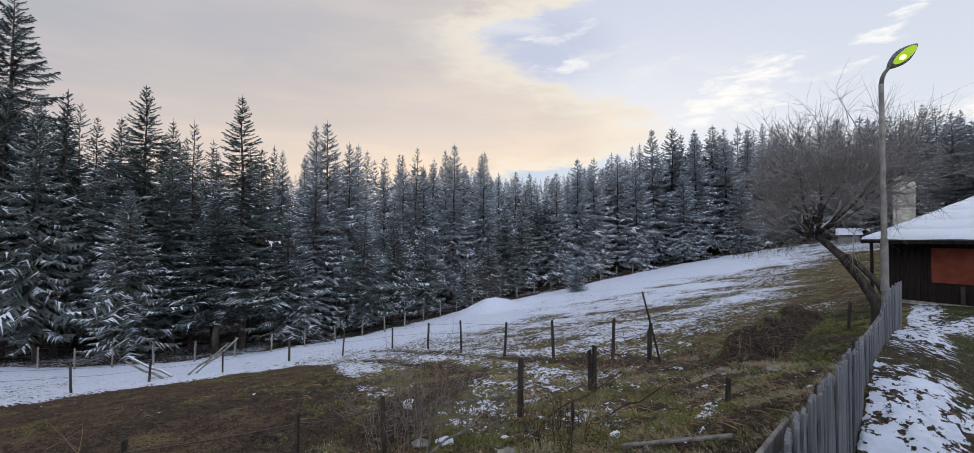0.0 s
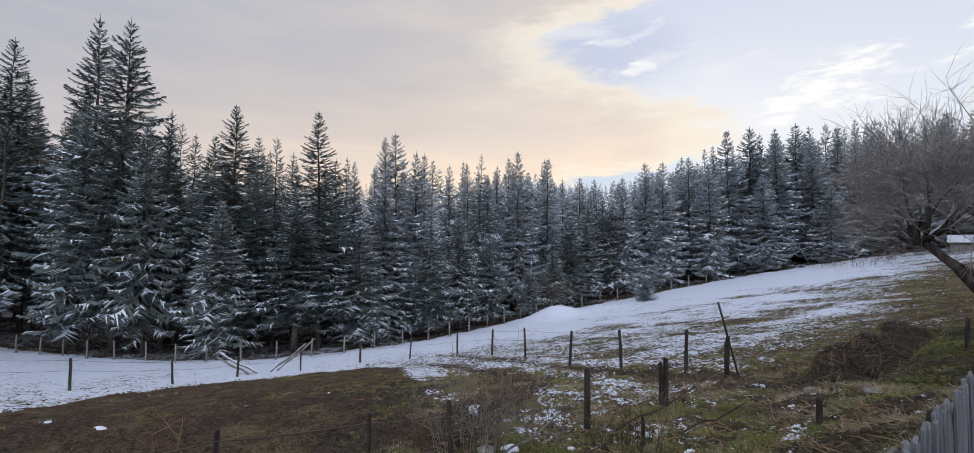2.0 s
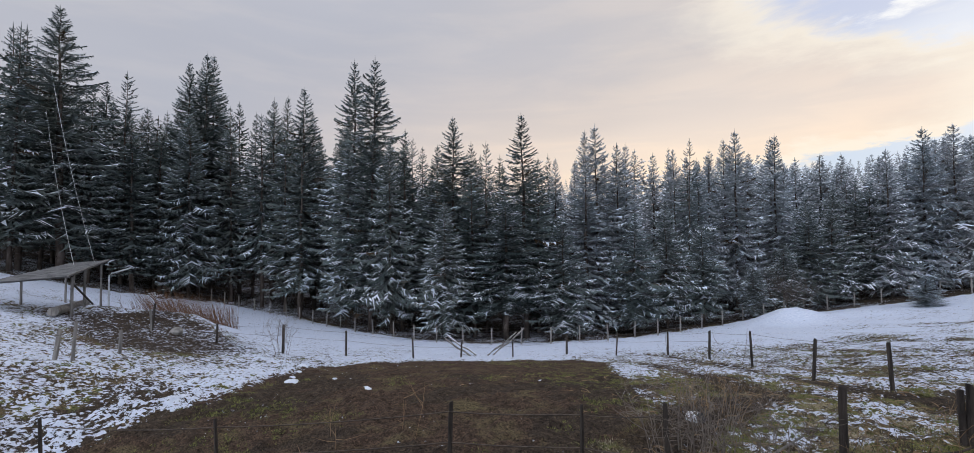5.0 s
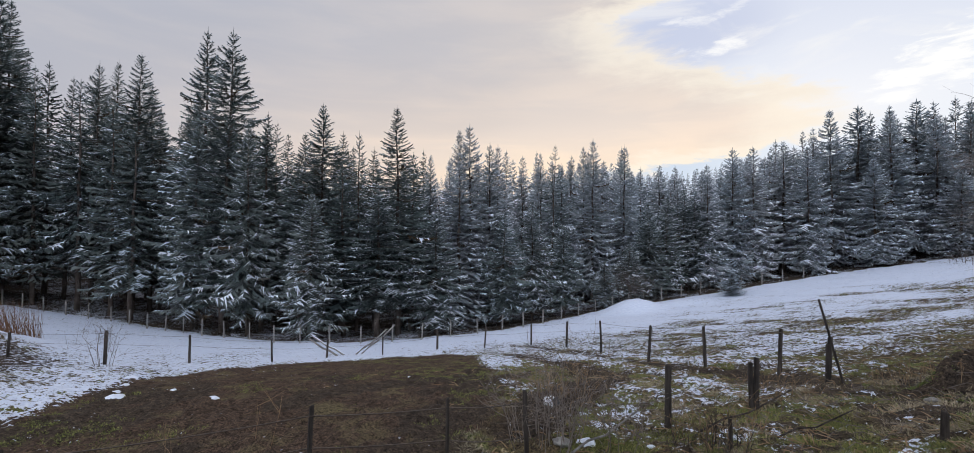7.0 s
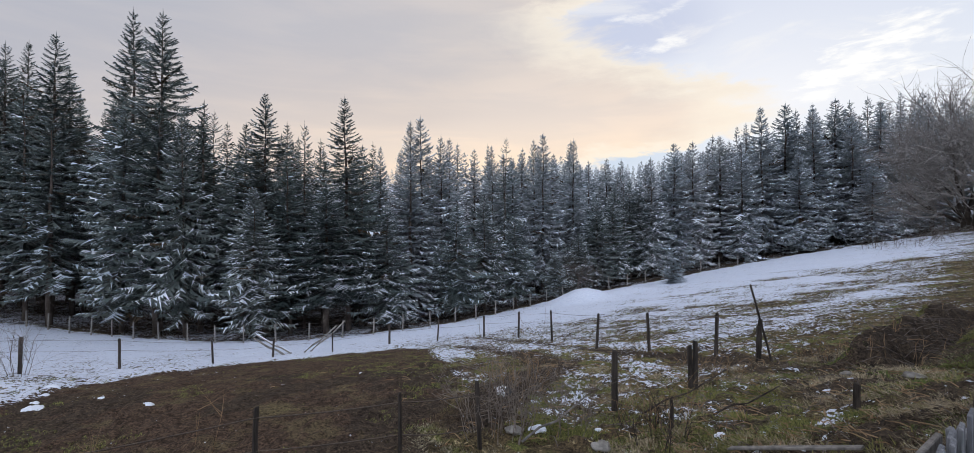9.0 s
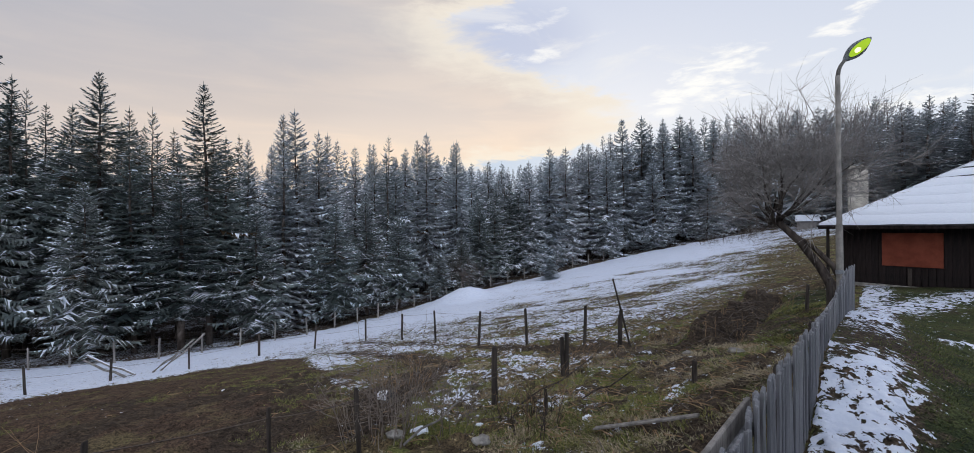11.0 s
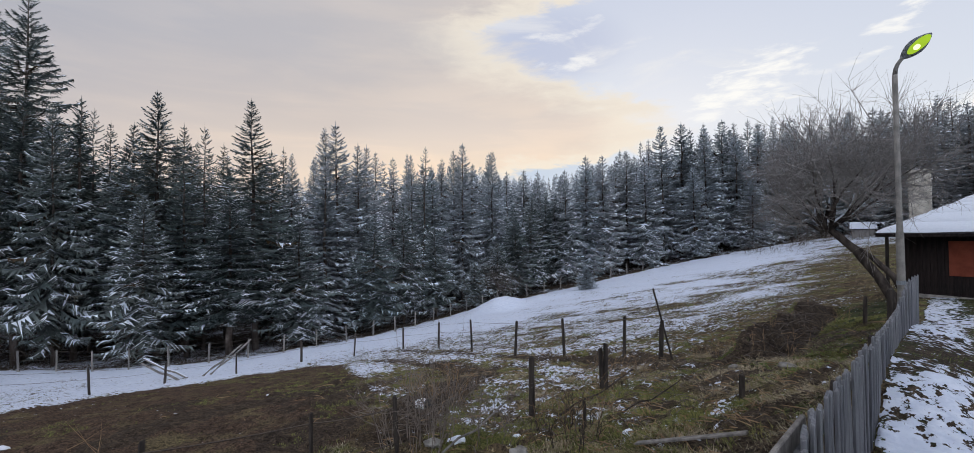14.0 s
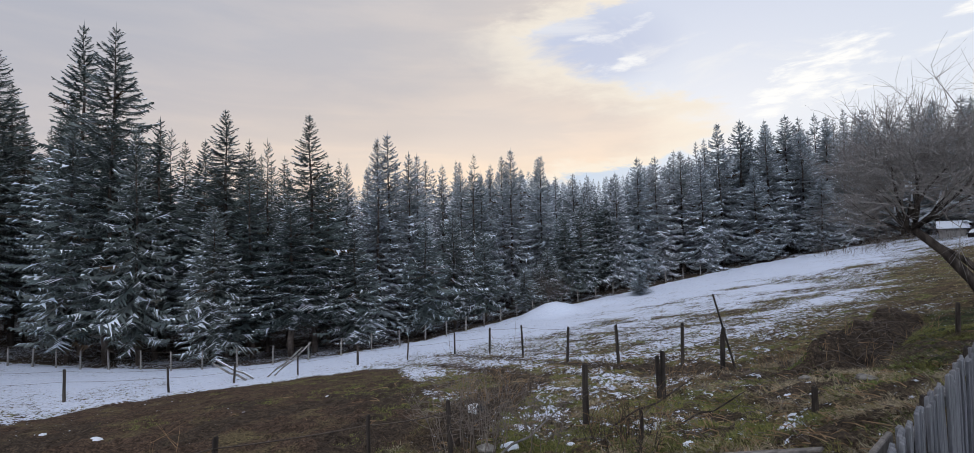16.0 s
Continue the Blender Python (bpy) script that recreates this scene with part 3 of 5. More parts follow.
def spruce_parts(seed, h=24.0, radius=3.0, bare=0.1, gap=0.5, per=6, n=12, wide=0.27, hang=True, snowy=0.4, ragged=0.2, taper=1.25, droop=22, top_dark=0.4, dead=26):
    """A spruce's crown and the snow on it, as verts and triangles, and its trunk."""
    rs = np.random.RandomState(seed)
    z, zs, ph = bare * h, [], []
    while z < h * 0.975:
        q = z / h
        k = per + (1 if q > 0.5 else 0)
        turn = rs.uniform(0, 6.2832)
        zs += list(z + rs.uniform(-0.3, 0.3, k) * gap)
        ph += list(turn + np.arange(k) * 6.2832 / k + rs.uniform(-0.35, 0.35, k))
        z += gap * rs.uniform(0.7, 1.3) * (1.0 - 0.38 * q)
    z, phi = np.clip(np.array(zs), 0.02 * h, 0.98 * h), np.array(ph)
    nb = len(z)
    q = np.clip((z / h - bare) / (1 - bare), 0, 1)
    env = (0.78 * np.minimum(1.0, (1 - q) * taper * 1.4) ** 0.95 + 0.26 * (1 - q)) * (0.62 + 0.38 * np.minimum(1, (q + 0.02) * 7))
    lump = 1 + ragged * (np.sin(q * rs.uniform(14, 24) + 2 * np.sin(phi + rs.uniform(0, 6))) * 0.6 + rs.uniform(-0.7, 0.5, nb))
    L = radius * env * lump * rs.uniform(0.66, 1.12, nb) + 0.13
    odd = rs.uniform(0, 1, nb)
    L = L * np.where(odd > 0.97, 1.25, np.where(odd < 0.07, 0.55, 1.0))
    tilt = np.radians(-droop + (droop + 34) * q ** 2.0 + rs.uniform(-7, 7, nb))
    sag, curl = 0.10 * (1 - q) + 0.02, 0.10 + 0.05 * q
    axis, mid, tips, low, um = boughs(z, phi, L, tilt, q, sag, curl, n, wide, hang, rs)
    green = feather(axis, tips + ([low] if hang else []))
    # the leader and its first ring of shoots
    a = np.arange(4) * 1.571 + seed
    lead_axis = np.stack([np.stack([0.012 * np.cos(a), 0.012 * np.sin(a), np.full(4, h * 0.955)], -1), np.tile([[0, 0, h]], (4, 1))], 1)
    lead_tip = np.stack([0.055 * np.cos(a), 0.055 * np.sin(a), np.full(4, h * 0.965)], -1)[:, None, :]
    lv, lf = feather(lead_axis, [lead_tip])
    green = (np.concatenate([green[0], lv]), np.concatenate([green[1], lf + len(green[0])]))
    white = None
    if snowy > 0:
        # snow lies on the outer half of the boughs, thin or none towards the top
        laden_bough = rs.uniform(0, 1, nb) < 1.5 * snowy * (1.0 - top_dark * q ** 1.5)
        load = np.where(laden_bough, rs.uniform(0.75, 1.1, nb), rs.uniform(0.05, 0.50, nb) * snowy)
        back = (axis[:, 1:] - axis[:, :-1]) * 0.5
        verts = []
        for t in tips:
            f = rs.uniform(0.55, 1.05, t.shape[:2])[..., None]
            slim = rs.uniform(0.5, 1.2, t.shape[:2])[..., None]
            tooth = np.stack([mid - back * slim, mid + back * slim, mid + (t - mid) * f], 2)
            on = (rs.uniform(0, 1, t.shape[:2]) < load[:, None] * np.clip(0.40 + 1.0 * um, 0, 1.2)) & (um > 0.25)
            on &= np.sin(um * rs.uniform(5, 13, nb)[:, None] + rs.uniform(0, 6.283, nb)[:, None]) > -0.45
            verts.append(tooth[on])
        white = np.concatenate(verts) + (0, 0, 0.04)
        white[:, 2] += (0, 0, 0.02)
        white = white.reshape(-1, 3), np.arange(len(white) * 3).reshape(-1, 3)
    m = 9
    pts = [(0.05 * math.sin(i * 1.7 + seed), 0.05 * math.cos(i * 2.3 + seed), h * 0.97 * i / m - (0.5 if i == 0 else 0)) for i in range(m + 1)]
    pieces = [tube(pts, [0.0095 * h * (1 - i / m) ** 0.9 + 0.012 for i in range(m + 1)], 7)]
    for _ in range(dead):                                     # dead lower branches
        zz, b = rs.uniform(0.04, max(bare, 0.1) + 0.14) * h, rs.uniform(0, 6.283)
        ln = rs.uniform(0.4, 0.8) * radius
        c, s2 = math.cos(b), math.sin(b)
        pieces.append(tube([(0, 0, zz), (c * ln * 0.5, s2 * ln * 0.5, zz - 0.08 * ln), (c * ln, s2 * ln, zz - 0.35 * ln)], [0.03, 0.02, 0.006], 3))
    return green, white, join(pieces)


def spruce(seed, label, group, needles="needles", **how):
    """One spruce as a thing with trunk, crown and snow; with it, its crown radius and height."""
    green, white, trunk = spruce_parts(seed, **how)
    tree = tagged(new("spruce_tree"), label, "tree", group)
    part("trunk", mesh_of("trunk", *trunk, M["bark"], True), tree)
    tagged(part("crown", triangles("crown", *green, M[needles]), tree), kind="stuff")
    if white is not None:
        tagged(part("snow", triangles("snow", *white, M["bough_snow"]), tree, "thin fresh snow on the boughs"), kind="stuff")
    return tree, how["radius"], how["h"]


TALL_NEAR = [  # x, y, height, crown radius
    (-58.9, 15.7, 26.9, 3.6), (-66.2, 21.3, 23, 2.6), (-60.9, 29.4, 30.5, 3.4), (-62.4, 31.5, 31.2, 2.8), (-62.2, 28.2, 28.6, 2.8),
    (-69.2, 27.3, 22.7, 2.6), (-70.9, 29.4, 23.2, 2.4), (-56.7, 36.3, 27, 2.6), (-56.8, 37.9, 27.9, 2.4), (-49.6, 35.6, 27.4, 3),
    (-49.5, 37.5, 24.9, 2.4), (-40, 35.6, 29.5, 3), (-35.8, 34.2, 28.2, 3), (-34.2, 32.4, 19.6, 2.6), (-26.7, 36, 21.2, 2.6),
    (-29.2, 36.3, 18.7, 2.2), (-26, 38.1, 19.2, 2), (-24.4, 41.3, 17.3, 1.8), (-19.1, 36.5, 20.1, 2.5), (-20.1, 34.6, 12, 2.6),
]
TALL_FAR = [
    (-19.9, 44.6, 17.9, 1.5), (-19, 47.6, 18, 1.5), (-15.2, 44.3, 20.4, 2.3), (-16.4, 44.7, 20.1, 2), (-13.9, 46.2, 18.6, 2),
    (-13.7, 48.7, 19, 1.8), (-9.6, 53.4, 18.2, 1.7), (-7.7, 55.3, 17.2, 1.6), (-4.1, 55.1, 19.4, 2.1), (-5.2, 56.4, 18.8, 1.8),
    (-0.7, 57.6, 18.5, 1.9), (-1.2, 62.3, 19.1, 2), (18.3, 65.9, 16.7, 2.6), (27.3, 68.9, 19.9, 3), (33.9, 70.3, 19.5, 3),
    (53.2, 45.5, 11.0, 1.7), (54.6, 44.2, 11.6, 1.5), (55.6, 43.0, 14.2, 2.2),
]
SNOWY_LEFT = [
    (-56.6, 26.2, 21.2, 3.2), (-37.3, 32.1, 18.7, 2.9), (-31.2, 32.2, 18.5, 2.4), (-24.9, 32.2, 12, 2.4), (-16, 37.2, 10.5, 2.5),
    (-11.2, 41.5, 10.7, 2.4), (-9.2, 45.6, 12, 2.2), (-2.4, 49.7, 5.1, 1.5), (-6.3, 47.6, 9.3, 2), (1.8, 56.1, 11, 2.1), (4, 56.3, 9.6, 2),
    (6.4, 60.3, 12.4, 2.2), (0, 53, 6.7, 1.8), (4.1, 58.3, 11.8, 2.4), (2.1, 55.3, 9.7, 2.2), (7.6, 59.8, 11.3, 2.4),
]
SNOWY_RIGHT = [
    (11.8, 61.6, 16.4, 2.6), (14.2, 61.8, 16.3, 2.8), (23.5, 65.7, 19.5, 3), (30.3, 67.4, 18.4, 3), (19.9, 62.1, 15.1, 2.6),
    (33.9, 65.9, 16, 2.8), (38.5, 69.4, 18, 2.8), (38.7, 65.8, 16.2, 2.6), (42.7, 68.1, 15.5, 2.6), (46.6, 69.4, 15.9, 2.6),
    (26.5, 62.7, 12.5, 2.4), (34.4, 63.2, 9.6, 2.5), (8.9, 59.5, 14.8, 2.2), (60.7, 66.2, 14.9, 2.6), (54.4, 72.7, 16.6, 2.6),
    (56.3, 68.4, 15.9, 2.6), (62.5, 60.9, 13.9, 2.4), (63.2, 56.9, 13.3, 2.4), (9.6, 50.6, 2.6, 1.1),
]
OPEN = [
    (-63.1, 22, 24.6, 3), (-51.3, 31.7, 22.8, 3), (-44.8, 32.1, 18.6, 3.2), (-34, 38.2, 20.6, 2), (-24.2, 37.9, 18.9, 1.9), (-8.4, 52.3, 18.9, 1.9),
]
EDGE_GROUP = "spruces along the forest edge"


def stand(kinds, rows, group, rs, wide=1.2):
    """Place spruces: the first rows use the built trees, the rest are copies."""
    for k, (x, y, h, w) in enumerate(rows):
        src, base_r, base_h = kinds[k % len(kinds)]
        m = pose(x, y, height(x, y) - 0.05, rs.uniform(-1.2, 1.2), rs.uniform(-1.2, 1.2), rs.uniform(0, 360))
        m = m @ Matrix.Diagonal((wide * w / base_r, wide * w / base_r, h / base_h, 1))
        if src.name not in placed:
            placed.add(src.name)
            src.matrix_basis = m
            one = src
        else:
            keep = src.scale.copy()
            src.scale = (1, 1, 1)
            one = copy_thing(src, m)
            src.scale = keep
        tagged(one, group=group)


placed = set()
rs = np.random.RandomState(11)
tall = [spruce(s, "tall dark green spruce with thin snow on its boughs", EDGE_GROUP, h=25.0, radius=3.3, snowy=sn, bare=b, gap=0.52, taper=tp) for s, sn, b, tp in ((1, 0.46, 0.17, 1.25), (2, 0.42, 0.14, 1.15), (3, 0.55, 0.19, 1.35), (4, 0.34, 0.16, 1.1), (7, 0.55, 0.22, 1.25))]
snowy = [spruce(s, "full spruce laden with fresh snow to the ground", EDGE_GROUP, "needles_frost_haze", h=16.0, radius=3.0, snowy=sn, bare=0.07, gap=0.50, per=7, n=9, droop=26, top_dark=0.25) for s, sn in ((21, 1.1), (22, 0.95), (23, 0.85))]
opened = [spruce(s, "thin open spruce with bare lower trunk and snow-lined boughs", EDGE_GROUP, h=22.0, radius=3.2, snowy=0.65, bare=0.2, gap=0.72, per=5, n=13, wide=0.17, ragged=0.4, droop=30, dead=40) for s in (31, 32)]
stand(tall, TALL_NEAR, EDGE_GROUP, rs, 1.4)
# haze over these trees is painted into the frosty needle colour
frosted = [spruce(s, "tall spruce with thin snow, needles paled by frost and haze", EDGE_GROUP, "needles_frost_haze", h=19.0, radius=2.6, snowy=sn, bare=0.12, gap=0.48, n=9, top_dark=0.35) for s, sn in ((5, 0.65), (6, 0.85), (8, 0.75))]
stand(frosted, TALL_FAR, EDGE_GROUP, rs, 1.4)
laden = [spruce(s, "full dark spruce with fresh snow along its boughs", EDGE_GROUP, h=15.0, radius=2.9, snowy=sn, bare=0.13, gap=0.46, per=7, n=11, droop=26, top_dark=0.3, taper=1.15) for s, sn in ((24, 0.72), (25, 0.58), (26, 0.46))]
stand(laden, SNOWY_LEFT, EDGE_GROUP, rs)
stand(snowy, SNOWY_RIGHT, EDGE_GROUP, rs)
stand(opened, OPEN, EDGE_GROUP, rs)

# the forest behind the edge, lower than the skyline of the trees in front
SKY_AZ = (-60, -48, -40, -30, -20, -13, -8, 0, 5, 15, 20, 30, 40, 45, 49, 52, 58, 64, 68, 72, 80, 90)
SKY_EL = (12, 12, 12.4, 12.8, 12.4, 9.8, 8.3, 8.5, 10.3, 11, 11.5, 10.5, 11.5, 15, 15, 13, 15, 17, 13, 15, 20, 20)
GROUP_IN = "spruces inside the forest"
# needle colour holds both frost and painted haze
inner_s = [spruce(s, "spruce inside the forest with snow-dusted boughs", GROUP_IN, "needles_frost_haze", h=20.0, radius=2.6, snowy=sn, bare=0.05, gap=0.62, n=4, wide=0.3, top_dark=0.35, dead=6) for s, sn in ((41, 0.8), (42, 0.95), (43, 0.9))]
taken = [(x, y) for rows in (TALL_NEAR, TALL_FAR, SNOWY_LEFT, SNOWY_RIGHT, OPEN) for x, y, _, _ in rows]
rows = []
while len(rows) < 225:
    a = rs.uniform(-60, 86) if rs.uniform() < 0.7 else rs.uniform(-54, -5)
    r = forest_edge(a) + 4 + 34 * rs.uniform(0, 1) ** 1.5
    x, y = -r * math.sin(radians(a)), r * math.cos(radians(a))
    if min(math.hypot(x - p[0], y - p[1]) for p in taken) < 2.6:
        continue
    top = np.interp(a, SKY_AZ, SKY_EL) - rs.uniform(-0.2, 2.6)
    h = EYE + r * math.tan(radians(top)) - height(x, y)
    if 8 < h < 30:
        rows.append((x, y, h, rs.uniform(1.8, 2.6)))
        taken.append((x, y))
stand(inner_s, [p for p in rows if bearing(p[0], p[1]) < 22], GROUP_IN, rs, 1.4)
inner_d = [spruce(s, "dark spruce inside the forest with a bare lower trunk", GROUP_IN, h=22.0, radius=2.6, snowy=sn, bare=0.13, gap=0.62, n=4, wide=0.3, dead=12) for s, sn in ((44, 0.15), (45, 0.25), (46, 0.35))]
stand(inner_d, [p for p in rows if bearing(p[0], p[1]) >= 22], GROUP_IN, rs, 1.3)


def far_forest():
    """Woods on the far slopes, one mesh for the needles and one for their snow."""
    kinds = []
    for k in (61, 62, 63):
        g, w, _ = spruce_parts(k, h=16.0, radius=2.5, bare=0.02, gap=0.9, per=6, n=2, wide=0.42, hang=False, snowy=0.8, top_dark=0.2, dead=0)
        kinds.append((g, w))
    n = 6000
    a = np.where(rs.uniform(0, 1, n) < 0.75, rs.uniform(-62, 88, n), rs.uniform(-22, 12, n))
    r = forest_edge(a) + 30 + 235 * rs.uniform(0, 1, n) ** 1.2
    keep = rs.uniform(0, 1, n) < (r / 290.0) ** 0.5
    a, r = np.radians(a[keep][:640]), r[keep][:640]
    x, y = -r * np.sin(a), r * np.cos(a)
    z = land(x, y) - 0.3
    green, white, gf, wf, go, wo = [], [], [], [], 0, 0
    for k in range(len(x)):
        t, s = rs.uniform(0, 6.283), rs.uniform(0.95, 1.4)
        room = EYE + r[k] * math.tan(radians(np.interp(math.degrees(a[k]), SKY_AZ, SKY_EL) - rs.uniform(0.2, 1.6))) - z[k]
        s = min(s, room / 16.0)
        if s < 0.4:
            continue
        rot = np.array([[math.cos(t), -math.sin(t), 0], [math.sin(t), math.cos(t), 0], [0, 0, 1]]) * s
        g, w = kinds[k % 3]
        green.append((g[0] @ rot.T + (x[k], y[k], z[k])).astype(np.float32))
        white.append((w[0] @ rot.T + (x[k], y[k], z[k])).astype(np.float32))
        gf.append(g[1] + go)
        wf.append(w[1] + wo)
        go, wo = go + len(g[0]), wo + len(w[0])
    wood = tagged(new("far_forest"), "distant spruce forest dusted with snow on the slopes", "forest", kind="stuff")
    # canopy colour is lightened for frost and for haze
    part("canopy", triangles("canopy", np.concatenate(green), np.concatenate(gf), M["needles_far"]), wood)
    part("snow", triangles("far_snow", np.concatenate(white), np.concatenate(wf), M["bough_snow"]), wood)


far_forest()
# ---------------- fences ----------------
def box(sx, sy, sz, bevel=0.0, at=(0, 0, 0), taper=1.0):
    """A bevelled block, standing on at."""
    bm = bmesh.new()
    bmesh.ops.create_cube(bm, size=1.0)
    for v in bm.verts:
        k = taper if v.co.z > 0 else 1.0
        v.co = Vector((v.co.x * sx * k + at[0], v.co.y * sy * k + at[1], (v.co.z + 0.5) * sz + at[2]))
    if bevel:
        bmesh.ops.bevel(bm, geom=list(bm.edges), offset=bevel, segments=1, affect="EDGES")
    return bm


def mesh_from(bm, name, material, smooth=False):
    me = bpy.data.meshes.new(name)
    bm.normal_update()
    bm.to_mesh(me)
    bm.free()
    me.materials.append(material)
    if smooth:
        me.shade_smooth()
    return me


def stake(name, h, r, material, seed, sides=7):
    """An uneven round post of height h, with a slanting worn top; its foot is 0.3 m in the ground."""
    rs = np.random.RandomState(seed)
    bm = bmesh.new()
    rings = []
    for z, k in ((-0.3, 1.05), (0.0, 1.04), (0.35 * h, 1.0), (0.7 * h, 0.97), (0.97 * h, 0.95), (h, 0.75)):
        ring = []
        ox, oy = rs.uniform(-0.1, 0.1, 2) * r
        for i in range(sides):
            a = 6.2832 * i / sides
            q = r * k * (1 + 0.12 * math.sin(2 * a + seed) + rs.uniform(-0.05, 0.05))
            ring.append(bm.verts.new((ox + q * math.cos(a), oy + q * math.sin(a), z + (0.25 * r * math.cos(a + seed) if z > 0.9 * h else 0))))
        rings.append(ring)
    for a, b in zip(rings, rings[1:]):
        for i in range(sides):
            bm.faces.new((a[i], a[(i + 1) % sides], b[(i + 1) % sides], b[i]))
    bm.faces.new(rings[-1])
    bm.faces.new(rings[0][::-1])
    return mesh_from(bm, name, material)


def wire(name, a, b, sag, r, parent, material):
    pts = [Vector(a).lerp(Vector(b), k / 6) - Vector((0, 0, sag * 4 * (k / 6) * (1 - k / 6))) for k in range(7)]
    return part(name, mesh_of(name, *tube(pts, [r] * 7, 3), material), parent)


def post_fence(label, posts, radius, material, wires, wire_r, sag, seed, kinds=5, lean=2.5):
    """A wire fence over posts of x, y, height; wires hang at shares of the posts' height."""
    rs = np.random.RandomState(seed)
    fence = tagged(new("wire_fence"), label, "fence")
    fence.location = (posts[0][0], posts[0][1], height(posts[0][0], posts[0][1]))
    shapes = [stake("post", 1.0, radius * rs.uniform(0.85, 1.15), material, seed + k) for k in range(kinds)]
    for k, (x, y, h) in enumerate(posts):
        p = part("post", shapes[k % kinds], fence)
        z = height(x, y)
        p.matrix_basis = fence.matrix_basis.inverted() @ pose(x, y, z, rs.uniform(-lean, lean), rs.uniform(-lean, lean), rs.uniform(0, 360)) @ Matrix.Diagonal((1, 1, h, 1))
    for (x0, y0, h0), (x1, y1, h1) in zip(posts, posts[1:]):
        z0, z1 = height(x0, y0), height(x1, y1)
        for w in wires:
            o = Vector(fence.location)
            wire("wire", Vector((x0, y0, z0 + h0 * w)) - o, Vector((x1, y1, z1 + h1 * w)) - o, sag * rs.uniform(0.5, 1.5), wire_r, fence, M["wire"])
    return fence


FIELD_POSTS = [
    (4.45, 13.06, 1.08), (3.76, 14.19, 1.24), (2.25, 16.06, 1.25), (0.64, 17.88, 1.31), (-1.17, 21.02, 1.37), (-3.16, 24.8, 1.4), (-5.52, 27.15, 1.24),
    (-8.22, 26.59, 1.32), (-10.88, 25.7, 1.25), (-12.91, 22.88, 1.02), (-14.79, 20.55, 0.95), (-15.99, 18.08, 1.04), (-18.48, 15.92, 1.28),
    (-19.99, 13.46, 1.36), (-23.21, 12.08, 0.95), (-25.8, 10.4, 1.3),
]
post_fence("dark wooden posts with slack rusty wire across the snowy meadow", FIELD_POSTS, 0.052, M["post"], (0.62, 0.93), 0.006, 0.04, 100, lean=3.5)
post_fence("stout dark wooden posts with sagging wire in rough grass", [(0.64, 9.31, 1.13), (2.44, 10.87, 1.04), (4.45, 13.06, 0.9)], 0.054, M["post"], (0.28,), 0.007, 0.1, 120, kinds=2)
post_fence("thin rusty stakes with barbed wire in front of the plot", [(-11.2, 2.9, 0.95), (-8.31, 4.43, 0.93), (-4.49, 5.93, 0.93), (-2.65, 6.73, 0.96), (-1.57, 7.39, 1.08)], 0.036, M["post"], (0.84, 0.34), 0.011, 0.04, 130)
post_fence("grey leaning posts with wire beside the heap of earth", [(-18.17, 4.86, 0.95), (-18.09, 5.25, 1.25), (-19.61, 6.95, 0.85), (-25.8, 10.38, 1.05)], 0.06, M["grey_post"], (0.8,), 0.006, 0.08, 140, kinds=2, lean=9)

EDGE_LINE = ((-60.0, 27.6), (-52.2, 28.5), (-43.7, 30.0), (-37.25, 29.6), (-31.44, 28.9), (-27.71, 29.2), (-23.69, 29.2), (-20.1, 29.9), (-17.24, 31.6), (-10.64, 36.9), (-3.79, 46.0), (2.0, 52.5), (9.0, 56.0), (20.0, 59.5))
posts, left = [], 0.0
for (x0, y0), (x1, y1) in zip(EDGE_LINE, EDGE_LINE[1:]):
    ln = math.hypot(x1 - x0, y1 - y0)
    while left < ln:
        posts.append((x0 + (x1 - x0) * left / ln, y0 + (y1 - y0) * left / ln, 1.35))
        left += 2.3
    left -= ln
post_fence("long wire netting fence with grey wooden posts along the forest edge", posts, 0.055, M["grey_post"], (0.12, 0.34, 0.56, 0.78, 0.96), 0.009, 0.03, 150, lean=2)

# a second, doubled-up stake at the stout post, a leaning pole at the fence corner, lone short stakes
tagged(new("prop_stake", stake("prop_stake", 0.92, 0.05, M["post"], 171)), "short dark wooden stake tied against a fence post", "stake").matrix_basis = pose(2.355, 10.88, height(2.355, 10.88), 1, -2, 0)
lean_pole = tagged(new("leaning_pole", stake("leaning_pole", 2.0, 0.024, M["post"], 172)), "thin dark pole leaning against the fence corner post", "pole")
lean_pole.matrix_basis = pose(4.72, 12.95, height(4.72, 12.95), 3, -15, 0)
for x, y, h, seed in ((4.17, 8.3, 0.42, 173), (9.7, 12.7, 0.75, 174), (1.5, 8.4, 0.5, 178)):
    tagged(new("short_stake", stake("short_stake", h, 0.045 if seed != 178 else 0.03, M["post"], seed)), "short dark wooden stake standing in rough grass", "stake").matrix_basis = pose(x, y, height(x, y), 4, -3, 20)


